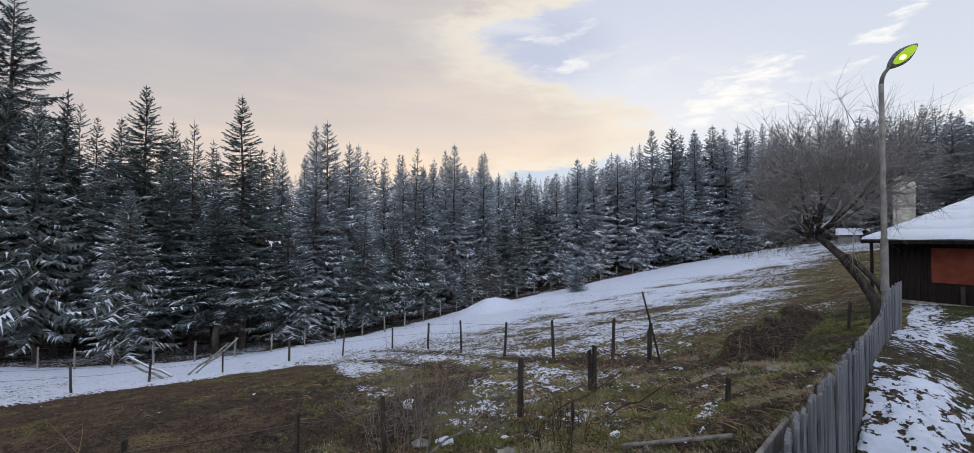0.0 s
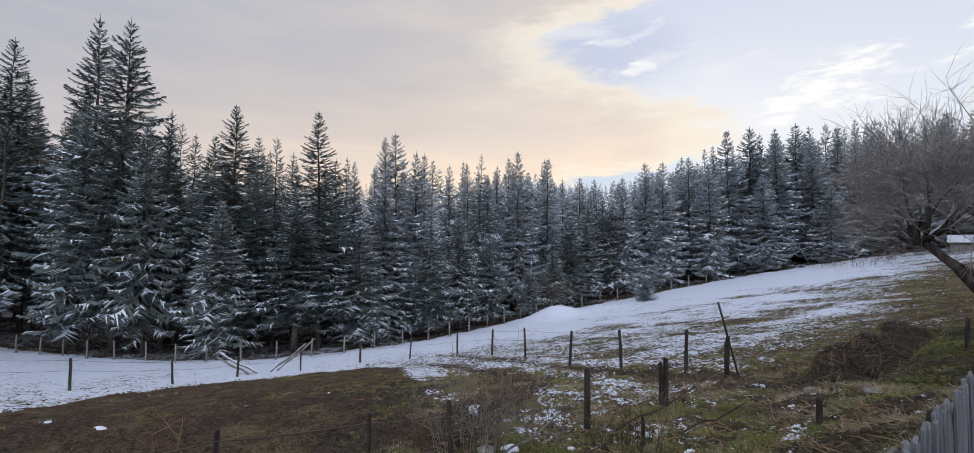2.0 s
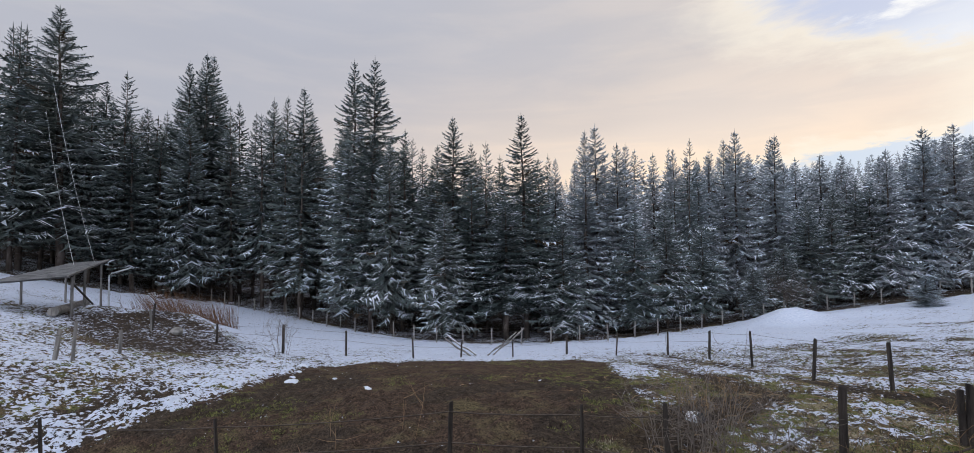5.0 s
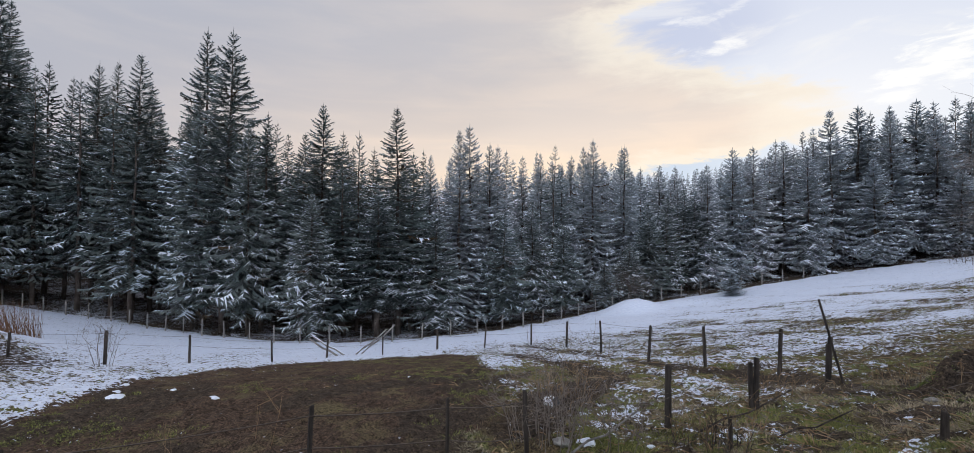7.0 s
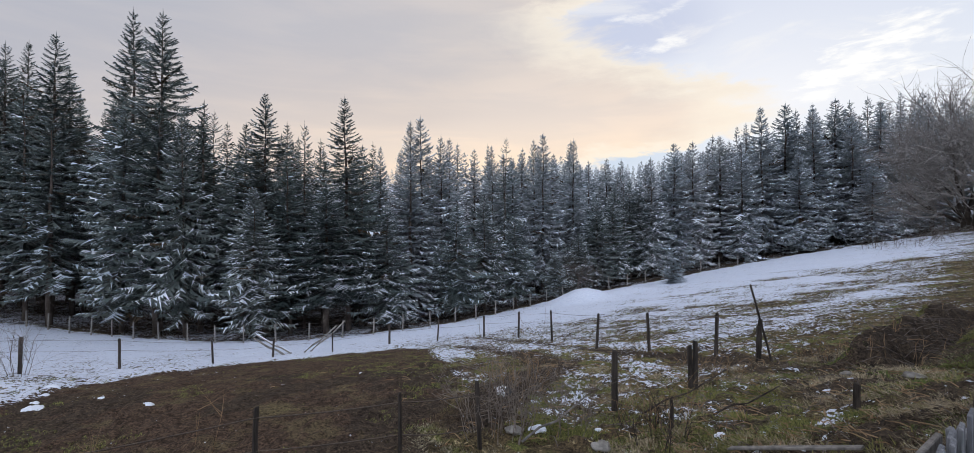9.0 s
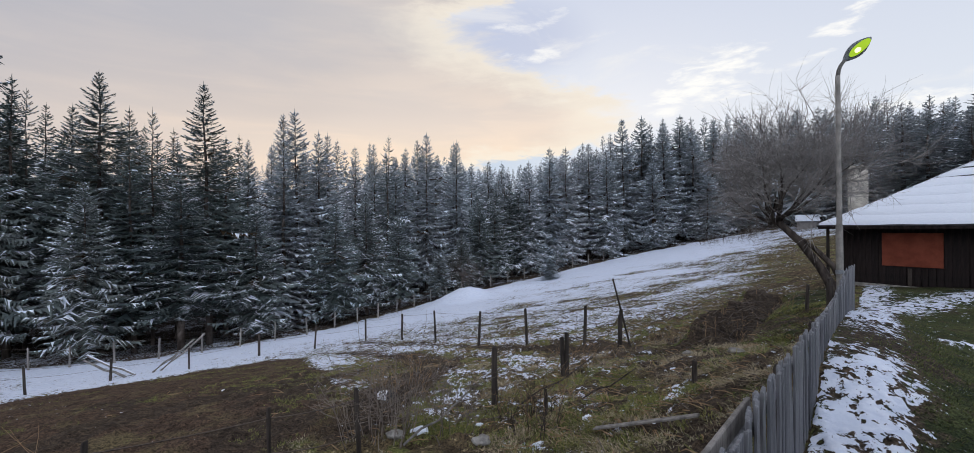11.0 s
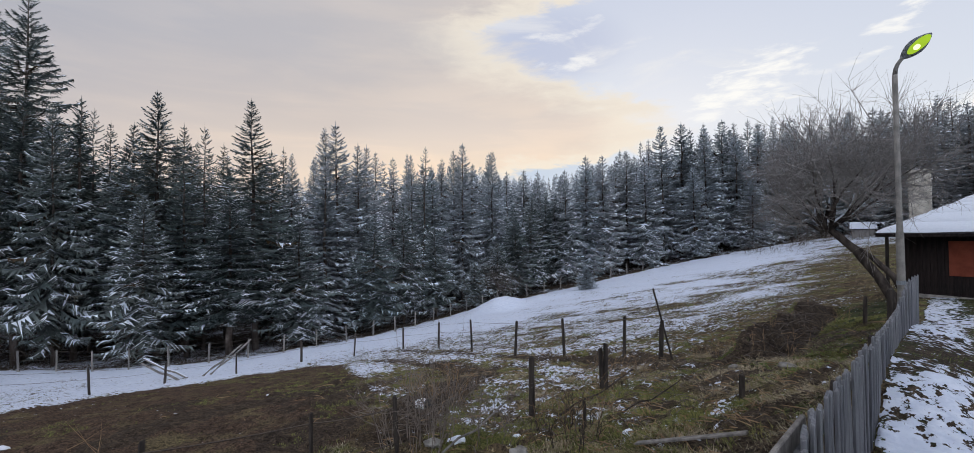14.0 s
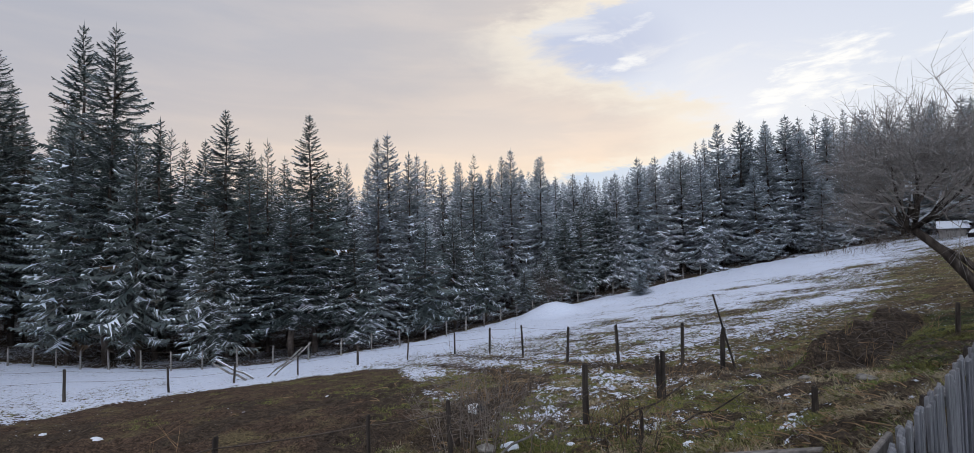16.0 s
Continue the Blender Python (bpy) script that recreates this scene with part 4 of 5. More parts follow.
def picket_fence():
    """Weathered pickets on two rails, tops uneven."""
    rs = np.random.RandomState(7)
    fence = tagged(new("picket_fence"), "weathered grey wooden picket fence beside the yard", "fence")
    turn = math.degrees(math.atan2(FENCE_D.y, FENCE_D.x))
    fence.matrix_basis = pose(FENCE_A.x, FENCE_A.y, 0, 0, 0, turn)
    long = (FENCE_B - FENCE_A).length
    shapes = []
    for k in range(8):
        w = rs.uniform(0.055, 0.085)
        bm = box(w, 0.022, 1.0, 0.004)
        for v in bm.verts:                                  # each top is cut differently
            if v.co.z > 0.9:
                v.co.z += (0.35 * v.co.x if k % 3 == 0 else -0.45 * abs(v.co.x) if k % 3 == 1 else 0) + rs.uniform(-0.004, 0.004)
            v.co.x *= 1 + 0.10 * math.sin(3 * v.co.z + k)
        shapes.append((w, mesh_from(bm, "picket", M["picket"])))
    x = 0.0
    while x < long:
        w, me = shapes[rs.randint(8)]
        wx, wy = FENCE_A + FENCE_D * x
        z = min(height(wx + 0.15 * FENCE_D.y, wy - 0.15 * FENCE_D.x), 0.05) - 0.08
        top = 1.17 + 0.05 * math.sin(x * 0.8) + 0.10 * ease(6, 9.5, x) + rs.uniform(-0.035, 0.035)
        p = part("picket", me, fence)
        p.matrix_basis = pose(x + w / 2, -0.022 + rs.uniform(-0.004, 0.004), z, rs.uniform(-1.2, 1.2), rs.uniform(-1.8, 1.8), rs.uniform(-4, 4)) @ Matrix.Diagonal((1, 1, top - z, 1))
        x += w + rs.uniform(0.006, 0.035)
    for z in (0.35, 0.98):
        for k in range(4):
            bm = box(long / 4 - 0.01, 0.045, 0.075, 0.006, ((k + 0.5) * long / 4, 0.02, 0))
            part("rail", mesh_from(bm, "rail", M["picket"]), fence).matrix_basis = pose(0, 0.006, z, 0, 0, 0)
    bm = box(1.5, 0.028, 0.13, 0.006, (0.50, 0.06, 1.03))
    part("top_board", mesh_from(bm, "top_board", M["grey_post"]), fence, "pale sawn board along the fence top")
    for k in range(6):
        px = 0.3 + k * (long - 0.5) / 5
        me = stake("fence_post", 1.36 if k == 3 else 1.0, 0.055, M["post"], 180 + k)
        part("fence_post", me, fence).matrix_basis = pose(px, 0.10, 0.0, 0, 0, 0)


# ---------------- street lamp ----------------
def street_lamp(x, y):
    lamp = tagged(new("street_lamp"), "tall grey street lamp with a bent arm, glowing yellow-green", "street lamp")
    z = height(x, y)
    lamp.location = (x, y, z)
    h = 6.22 - z
    part("pole", mesh_of("pole", *tube([(0, 0, -0.4), (0, 0, 0), (0, 0, 2.2), (0, 0, 2.25), (0, 0, h - 0.1)], [0.085, 0.085, 0.08, 0.062, 0.055], 14), M["pole"], True), lamp)
    part("base_band", mesh_of("base_band", *tube([(0, 0, 0.95), (0, 0, 1.05)], [0.094, 0.094], 14), M["lamp_body"]), lamp)
    right = Vector((math.cos(radians(40.5)), -math.sin(radians(40.5)), 0))
    back = Vector((-right.y, right.x, 0))                      # away from the yard
    up = Vector((0, 0, 1))
    bend = [up * (h - 0.12), up * (h + 0.04) + right * 0.02, up * (h + 0.15) + right * 0.06, up * (h + 0.28) + right * 0.15]
    part("arm", mesh_of("arm", *tube(bend, [0.05, 0.047, 0.043, 0.04], 12), M["pole"], True), lamp)
    ax = (right * 0.77 + up * 0.62 - back * 0.12).normalized()
    nz = (back * 0.80 + up * 0.60)
    nz = (nz - ax * nz.dot(ax)).normalized()                    # the head's upper side
    ay = nz.cross(ax)
    m = Matrix((ax, ay, nz)).transposed().to_4x4()
    m.translation = bend[-1] - ax * 0.05
    bm = bmesh.new()
    bmesh.ops.create_uvsphere(bm, u_segments=24, v_segments=14, radius=1.0)
    for v in bm.verts:
        t = (v.co.x + 1) / 2
        wide = 0.155 * (0.45 + 0.75 * math.sin(3.1416 * min(t * 0.82 + 0.1, 1.0)))
        v.co = Vector((t * 0.74, v.co.y * wide, (v.co.z * (0.10 if v.co.z > 0 else 0.045)) + 0.02))
    part("housing", mesh_from(bm, "housing", M["lamp_body"], True), lamp, "grey oval lamp housing").matrix_basis = m
    bm = bmesh.new()
    bmesh.ops.create_uvsphere(bm, u_segments=24, v_segments=12, radius=1.0)
    for v in bm.verts:
        v.co = Vector((0.43 + v.co.x * 0.265, v.co.y * 0.115, -0.028 + v.co.z * (0.045 if v.co.z < 0 else 0.012)))
    part("lens", mesh_from(bm, "lens", M["lens"], True), lamp, "glowing yellow-green lamp glass").matrix_basis = m
    bm = bmesh.new()
    bmesh.ops.create_uvsphere(bm, u_segments=16, v_segments=10, radius=0.06)
    for v in bm.verts:
        v.co = Vector((0.37 + v.co.x * 1.3, v.co.y, -0.062 + v.co.z * 0.35))
    part("bulb", mesh_from(bm, "bulb", M["bulb"], True), lamp, "bright lit bulb").matrix_basis = m


def glow(name, colour, strength):
    mat = bpy.data.materials.new(name)
    mat.use_nodes = True
    m = Net(mat.node_tree)
    e = m.add("ShaderNodeEmission")
    co = m.add("ShaderNodeTexCoord").outputs["Object"]
    m.put(e.inputs[0], m.mix(m.noise(co, 9.0, 2), tuple(c * 0.75 for c in colour), colour))
    e.inputs[1].default_value = strength
    m.put(m.add("ShaderNodeOutputMaterial").inputs[0], e.outputs[0])
    return mat


M["lens"] = glow("lit_lamp_glass", (0.50, 0.78, 0.05), 0.85)
M["bulb"] = glow("lit_bulb", (1.0, 1.0, 0.45), 2.0)
street_lamp(9.77, 11.64)


# ---------------- the low house ----------------
HOUSE = pose(13.82, 17.39, 0, 0, 0, math.degrees(math.atan2(-0.919, 0.394)))     # x along the eave, y inwards
EAVE, RISE, RIDGE_Y, HOUSE_LONG = 2.26, 0.637, 5.2, 17.0


def slab(corners, thick, name, material):
    """A plate under four or three corners."""
    bm = bmesh.new()
    top = [bm.verts.new(c) for c in corners]
    low = [bm.verts.new((c[0], c[1], c[2] - thick)) for c in corners]
    bm.faces.new(top)
    bm.faces.new(low[::-1])
    k = len(top)
    for i in range(k):
        bm.faces.new((top[i], low[i], low[(i + 1) % k], top[(i + 1) % k]))
    bmesh.ops.recalc_face_normals(bm, faces=list(bm.faces))
    return mesh_from(bm, name, material)


def low_house():
    rs = np.random.RandomState(17)
    house = tagged(new("house"), "low dark wooden house with a snow-covered shingle roof", "house")
    house.matrix_basis = HOUSE
    top = EAVE + RISE * RIDGE_Y
    # walls of upright boards; the front faces the yard
    w0, w1, wy = 0.42, HOUSE_LONG - 1.0, 0.75
    wall = part("front_wall", mesh_from(box(w1 - w0, 0.10, EAVE + 0.55, 0, ((w0 + w1) / 2, wy + 0.06, -0.15)), "front_wall", M["plank"]), house, "dark tarred board wall")
    shapes = [mesh_from(box(0.172 + 0.012 * k, 0.03, EAVE + 0.50, 0.005, (0, 0, -0.10)), "board", M["plank"]) for k in range(4)]
    x = w0
    k = 0
    while x < w1 - 0.2:
        b = part("board", shapes[rs.randint(4)], wall)
        b.matrix_basis = pose(x + 0.1, wy - 0.012 - (k % 2) * 0.014, 0, 0, 0, rs.uniform(-0.6, 0.6))
        x += 0.2
        k += 1
    part("end_wall", mesh_from(box(0.12, 2 * RIDGE_Y - 2.4, EAVE + 0.4, 0, (w0 + 0.02, RIDGE_Y + 0.1, -0.15)), "end_wall", M["plank"]), house)
    part("back_wall", mesh_from(box(w1 - w0 - 0.3, 0.12, EAVE + 0.5, 0, ((w0 + w1) / 2, 2 * RIDGE_Y - 1.3, -0.15)), "back_wall", M["plank"]), house)
    part("far_end_wall", mesh_from(box(0.12, 2 * RIDGE_Y - 2.4, EAVE + 1.5, 0, (w1 - 0.1, RIDGE_Y + 0.1, -0.15)), "far_end_wall", M["plank"]), house)
    part("sill_beam", mesh_from(box(w1 - w0, 0.16, 0.22, 0.02, ((w0 + w1) / 2, wy - 0.07, -0.08)), "sill_beam", M["rock"]), house, "grey stone footing")
    for px in (0.12, w0 + 0.10):
        part("eave_post", stake("eave_post", EAVE + 0.05, 0.055, M["post"], int(px * 10) + 200), house).matrix_basis = pose(px, 0.42, 0)
    # roof: decks, then courses of shingles with snow on each
    roof = part("roof", slab([(0, 0, EAVE), (HOUSE_LONG, 0, EAVE), (HOUSE_LONG, RIDGE_Y, top), (RIDGE_Y, RIDGE_Y, top)], 0.12, "roof", M["tile"]), house)
    part("roof_end", slab([(0, 0, EAVE), (RIDGE_Y, RIDGE_Y, top), (0, 2 * RIDGE_Y, EAVE)], 0.12, "roof_end", M["tile"]), house)
    part("roof_back", slab([(0, 2 * RIDGE_Y, EAVE), (RIDGE_Y, RIDGE_Y, top), (HOUSE_LONG, RIDGE_Y, top), (HOUSE_LONG, 2 * RIDGE_Y, EAVE)], 0.12, "roof_back", M["tile"]), house)
    part("end_snow", slab([(0.1, 0.3, EAVE + 0.12), (RIDGE_Y - 0.5, RIDGE_Y, top + 0.02), (0.1, 2 * RIDGE_Y - 0.3, EAVE + 0.12)], 0.1, "end_snow", M["snow"]), house, "white snow")
    part("fascia", mesh_from(box(HOUSE_LONG, 0.03, 0.10, 0.004, (HOUSE_LONG / 2, -0.018, EAVE - 0.125)), "fascia", M["plank"]), house)
    count = 10
    m = 0.0
    for k in range(count):
        step = RIDGE_Y / count
        lift = 0.008 if k < 5 else 0.018 + 0.003 * k
        gap = (0.0, 0.0, 0.0, 0.0, 0.003, 0.008, 0.012, 0.020, 0.028, 0.032)[k]
        y0, y1 = m - (0.05 if k == 0 else 0.02), m + step
        # a shingle course, tilted so that its lower edge stands off the roof
        cs = slab([(max(y0, 0) - 0.04, y0, EAVE + RISE * y0 + lift + 0.02), (HOUSE_LONG, y0, EAVE + RISE * y0 + lift + 0.02), (HOUSE_LONG, y1, EAVE + RISE * y1 + 0.03), (y1, y1, EAVE + RISE * y1 + 0.03)], 0.03, "shingle_course", M["tile"])
        part("shingle_course", cs, roof)
        # snow on it, its lower lip wavy and drawn back a little
        bm = bmesh.new()
        n, rows = 150, []
        x0 = max(m, 0)
        for j, (f, rise) in enumerate(((0.0, 0.012), (0.06, 0.06), (0.4, 0.07), (0.75, 0.062), (1.0, 0.03))):
            row = []
            for i in range(n + 1):
                xx = x0 + 0.02 + f * step + (HOUSE_LONG - x0 - f * step) * (i / n) ** 1.4
                back = gap * (1 + 1.1 * math.sin(xx * 1.3 + k * 1.7) + 0.8 * math.sin(xx * 4.1 + k * 2.2) + 0.4 * math.sin(xx * 11 + k)) if j < 2 else 0
                yy = m + f * step + max(back, 0.0) - (0.03 if k < 5 and j == 0 else 0)
                row.append(bm.verts.new((xx, yy, EAVE + RISE * yy + lift * (1 - f) + 0.02 + rise + 0.008 * math.sin(xx * 3.1 + k * 2 + j))))
            rows.append(row)
        for a, b in zip(rows, rows[1:]):
            for i in range(n):
                bm.faces.new((a[i], a[i + 1], b[i + 1], b[i]))
        part("snow", mesh_from(bm, "roof_snow", M["snow"], True), roof, "smooth white snow on a shingle course")
        m += step
    part("ridge_chimney", mesh_from(box(0.6, 0.6, 1.3, 0.02, (6.6, RIDGE_Y - 0.3, top - 0.9)), "ridge_chimney", M["plaster"]), house, "pale plastered chimney")
    # painted panel on the wall, on a short post
    inv = HOUSE.inverted()

    def on_wall(a, z):
        d = Vector((math.sin(radians(-a)), math.cos(radians(-a)), 0))
        o, v = inv @ Vector((0, 0, 0)), inv.to_3x3() @ d
        t = (wy - 0.1 - o.y) / v.y
        return o.x + v.x * t, z
    xa, xb = on_wall(-43.3, 0)[0], on_wall(-47.4, 0)[0]
    part("panel", mesh_from(box(xb - xa, 0.035, 1.17, 0.006, ((xa + xb) / 2, wy - 0.085, 0.82)), "panel", M["shutter"]), house, "rust-red painted wooden panel")
    part("panel_post", mesh_from(box(0.09, 0.07, 0.8, 0.006, (xa * 0.53 + xb * 0.47, wy - 0.08, -0.05)), "panel_post", M["post"]), house)
    return on_wall(-49.7, 0)[0]


def ladder(x0):
    """Aluminium ladder on its side against the wall."""
    lad = tagged(new("ladder"), "aluminium ladder lying on its side against the dark wall", "ladder")
    lad.matrix_basis = HOUSE @ pose(x0, 0.50, 0)
    for z in (0.42, 0.86):
        part("rail", mesh_from(box(3.2, 0.03, 0.07, 0.005, (1.6, 0, z)), "rail", M["alu"]), lad)
    rung = mesh_from(box(0.035, 0.03, 0.40, 0.004), "rung", M["alu"])
    for k in range(10):
        part("rung", rung, lad).matrix_basis = pose(0.2 + 0.31 * k, 0, 0.47)
    for x in (0.5, 2.6):
        part("bracket", mesh_from(box(0.06, 0.20, 0.06, 0.005, (x, 0.10, 0.365)), "bracket", M["post"]), lad)


ladder(low_house())
pillar = tagged(new("chimney_pillar"), "pale plastered masonry pillar behind the house", "pillar")
pillar.matrix_basis = pose(18.6, 20.9, height(18.6, 20.9), 0, 0, -42)
shaft_h = 5.25 - height(18.6, 20.9)
part("shaft", mesh_from(box(0.72, 0.7, shaft_h, 0.03, (0, 0, -0.2), 1.06), "shaft", M["plaster"]), pillar)
part("foot", mesh_from(box(1.0, 0.95, 0.4, 0.03, (0, 0, -0.1)), "foot", M["rock"]), pillar)

hut = tagged(new("far_hut"), "small distant grey hut with a snow-covered roof", "hut")
hut.matrix_basis = pose(42.9, 55.3, height(42.9, 55.3) - 0.05, 0, 0, -38)
part("wall", mesh_from(box(2.1, 1.6, 1.1, 0.02, (0, 0, -0.2)), "wall", M["grey_post"]), hut)
part("roof", slab([(-1.25, -1.0, 0.86), (1.25, -1.0, 0.86), (1.25, 1.0, 1.6), (-1.25, 1.0, 1.6)], 0.08, "roof", M["tile"]), hut)
part("snow", slab([(-1.25, -1.0, 0.98), (1.25, -1.0, 0.98), (1.25, 1.0, 1.72), (-1.25, 1.0, 1.72)], 0.1, "snow", M["snow"]), hut, "white snow")


# ---------------- bare tree and shrubs ----------------
def grow(pieces, p, d, length, radius, depth, rs, kids, up=0.12, bend=0.25, sides=3):
    pts, rad = [p], [radius]
    n = 4 if depth > 1 else 3
    for i in range(n):
        d = (d + Vector(rs.uniform(-bend, bend, 3)) + Vector((0, 0, up))).normalized()
        p = p + d * (length / n)
        pts.append(p)
        rad.append(radius * (1 - 0.75 * (i + 1) / n))
    pieces[min(depth, 3)].append(tube(pts, rad, sides if depth > 2 else 3))
    if depth <= 0:
        return
    for _ in range(kids):
        t = rs.uniform(0.25, 1.0) * n
        i = min(int(t), n - 1)
        q = pts[i].lerp(pts[i + 1], t - i)
        side_way = Vector(rs.uniform(-1, 1, 3)).normalized()
        way = (d * 0.75 + side_way * 0.9).normalized()
        grow(pieces, q, way, length * rs.uniform(0.5, 0.8), max(radius * 0.45, 0.005), depth - 1, rs, kids, up, bend, sides)


def bare_tree(x, y):
    rs = np.random.RandomState(5)
    tree = tagged(new("bare_tree"), "leafless old fruit tree with a leaning forked trunk and dense twigs", "tree")
    z = height(x, y)
    tree.location = (x, y, z)
    right = Vector((math.cos(radians(38)), -math.sin(radians(38)), 0))
    back = Vector((-right.y, right.x, 0))
    up = Vector((0, 0, 1))
    fork = right * -1.22 + up * 2.5
    main = [right * 0.36 + up * -0.3, right * 0.28 + up * 0.3, right * -0.12 + up * 1.1, right * -0.62 + up * 1.85, fork]
    second = [right * 0.62 - up * 0.3, right * 0.50 + up * 0.5, right * 0.22 + up * 1.1, right * -0.25 + up * 1.65, right * -0.66 + up * 1.98]
    part("trunk", mesh_of("trunk", *join([tube(main, [0.19, 0.15, 0.125, 0.11, 0.10], 9), tube(second, [0.14, 0.11, 0.085, 0.07, 0.055], 8)]), M["dark_bark"], True), tree)
    pieces = {0: [], 1: [], 2: [], 3: []}
    limbs = ((-2.6, 0.9, 0.6), (-1.9, 2.6, -0.8), (-0.9, 3.6, 0.9), (0.2, 4.0, -0.5), (1.3, 3.6, 0.8), (2.3, 3.0, -0.6), (3.0, 2.3, 0.6), (-2.2, 1.9, 1.2), (1.8, 2.2, -1.2), (-0.2, 3.8, -1.4), (0.9, 2.0, 1.6), (3.3, 3.1, -0.9), (2.8, 3.5, 0.8))
    for a, h, b in limbs:
        d = (right * a + up * h + back * b)
        grow(pieces, fork + Vector(rs.uniform(-0.15, 0.15, 3)), d.normalized(), d.length * 0.56, 0.055, 3, rs, 8, up=0.05, bend=0.24, sides=5)
    for piece in pieces[3]:
        part("limb", mesh_of("limb", *piece, M["dark_bark"], True), tree)
    # twigs are paler than the limbs: haze put into their colour
    tagged(part("branchwork", mesh_of("branchwork", *join(pieces[2]), M["hazed_twig"]), tree), kind="stuff")
    tagged(part("fine_twig", mesh_of("fine_twig", *join(pieces[1] + pieces[0]), M["hazed_twig"]), tree), kind="stuff")
    # snow lying along the lowest limbs
    flakes = []
    for k in range(26):
        t = rs.uniform(0.1, 1)
        a, h, b = limbs[rs.randint(len(limbs))]
        p = fork + (right * a + up * h + back * b) * 0.35 * t
        flakes.append(tube([p, p + Vector(rs.uniform(-0.2, 0.2, 3))], [0.03, 0.02], 5))
    tagged(part("snow", mesh_of("snow", *join(flakes), M["snow"]), tree, "scraps of snow in the forks"), kind="stuff")


bare_tree(10.84, 13.45)


def shrub(name, x, y, stems, tall, spread, label, material, seed, depth=1, kids=3, radius=0.007, category="shrub", lean=(0, 0)):
    rs = np.random.RandomState(seed)
    ob = tagged(new(name), label, category)
    ob.location = (x, y, height(x, y))
    pieces = {0: [], 1: [], 2: [], 3: []}
    for _ in range(stems):
        a, q = rs.uniform(0, 6.283), rs.uniform(0, 1) ** 0.5
        px, py = q * spread * math.cos(a), q * spread * math.sin(a)
        p = Vector((px, py, height(x + px, y + py) - ob.location.z - 0.05))
        d = Vector((math.cos(a) * 0.35 * q + lean[0], math.sin(a) * 0.35 * q + lean[1], 1)).normalized()
        grow(pieces, p, d, tall * rs.uniform(0.55, 1.0), radius, depth, rs, kids, up=0.10, bend=0.16)
    allp = sum(pieces.values(), [])
    tagged(part("thicket", mesh_of("thicket", *join(allp), material), ob), kind="stuff")
    return ob


shrub("shrub", -1.35, 7.9, 24, 1.35, 0.6, "leafless thin brown shrub grown through the wire", M["brown_twig"], 301, depth=2, kids=3, radius=0.010)
shrub("shrub", -0.5, 8.5, 30, 0.9, 0.9, "leafless thin brown shrub in rough grass", M["brown_twig"], 302, depth=1, kids=5, radius=0.008)
shrub("shrub", 1.2, 8.1, 26, 0.6, 0.6, "low dead brush beside a broken stake", M["dark_bark"], 314, depth=1, kids=4, radius=0.009)
shrub("shrub", -1.6, 11.5, 30, 0.7, 1.0, "low brown shrub at the edge of the plot", M["reed"], 315, depth=1, kids=4, radius=0.007)
shrub("sapling", -19.5, 13.1, 6, 1.9, 0.25, "small bare sapling beside a fence post", M["twig"], 303, depth=2, kids=4, radius=0.012, category="sapling")
shrub("reed_clump", -34.2, 16.4, 620, 2.4, 2.7, "dense clump of dry reddish-brown stalks on the heap", M["stalk"], 304, depth=0, radius=0.010, lean=(-0.2, -0.4))
shrub("reed_clump", -38.5, 16.8, 160, 1.5, 3.0, "loose clump of dry brown stalks in the snow", M["stalk"], 305, depth=0, radius=0.012)
shrub("weed_stalks", 1.3, 8.6, 26, 0.7, 0.9, "broken dry weed stalks in rough grass", M["reed"], 306, depth=1, kids=2, radius=0.006)
shrub("weed_stalks", 2.9, 11.2, 26, 0.6, 1.0, "broken dry weed stalks in rough grass", M["reed"], 307, depth=1, kids=2, radius=0.006)
shrub("weed_stalks", -7.0, 6.2, 5, 0.9, 1.4, "few thin dry stalks at the plot's border", M["reed"], 308, depth=1, kids=3, radius=0.005)
shrub("weed_stalks", 6.3, 12.2, 30, 0.55, 1.3, "dry brown stalks on the ditch bank", M["reed"], 309, depth=1, kids=2, radius=0.006)
shrub("weed_stalks", 9.8, 15.6, 14, 0.4, 1.8, "dry brown stalks on the ditch bank", M["reed"], 310, depth=1, kids=3, radius=0.008)
shrub("shrub", 0.6, 52.5, 26, 3.2, 1.6, "bare grey thicket among the spruces at the forest edge", M["twig"], 311, depth=2, kids=5, radius=0.03)
shrub("shrub", 40.5, 58.5, 40, 1.4, 4.0, "low frosted thicket along the top of the slope", M["twig"], 312, depth=1, kids=5, radius=0.02)
shrub("shrub", 33.5, 56.5, 40, 1.2, 4.0, "low frosted thicket along the top of the slope", M["twig"], 313, depth=1, kids=5, radius=0.02)


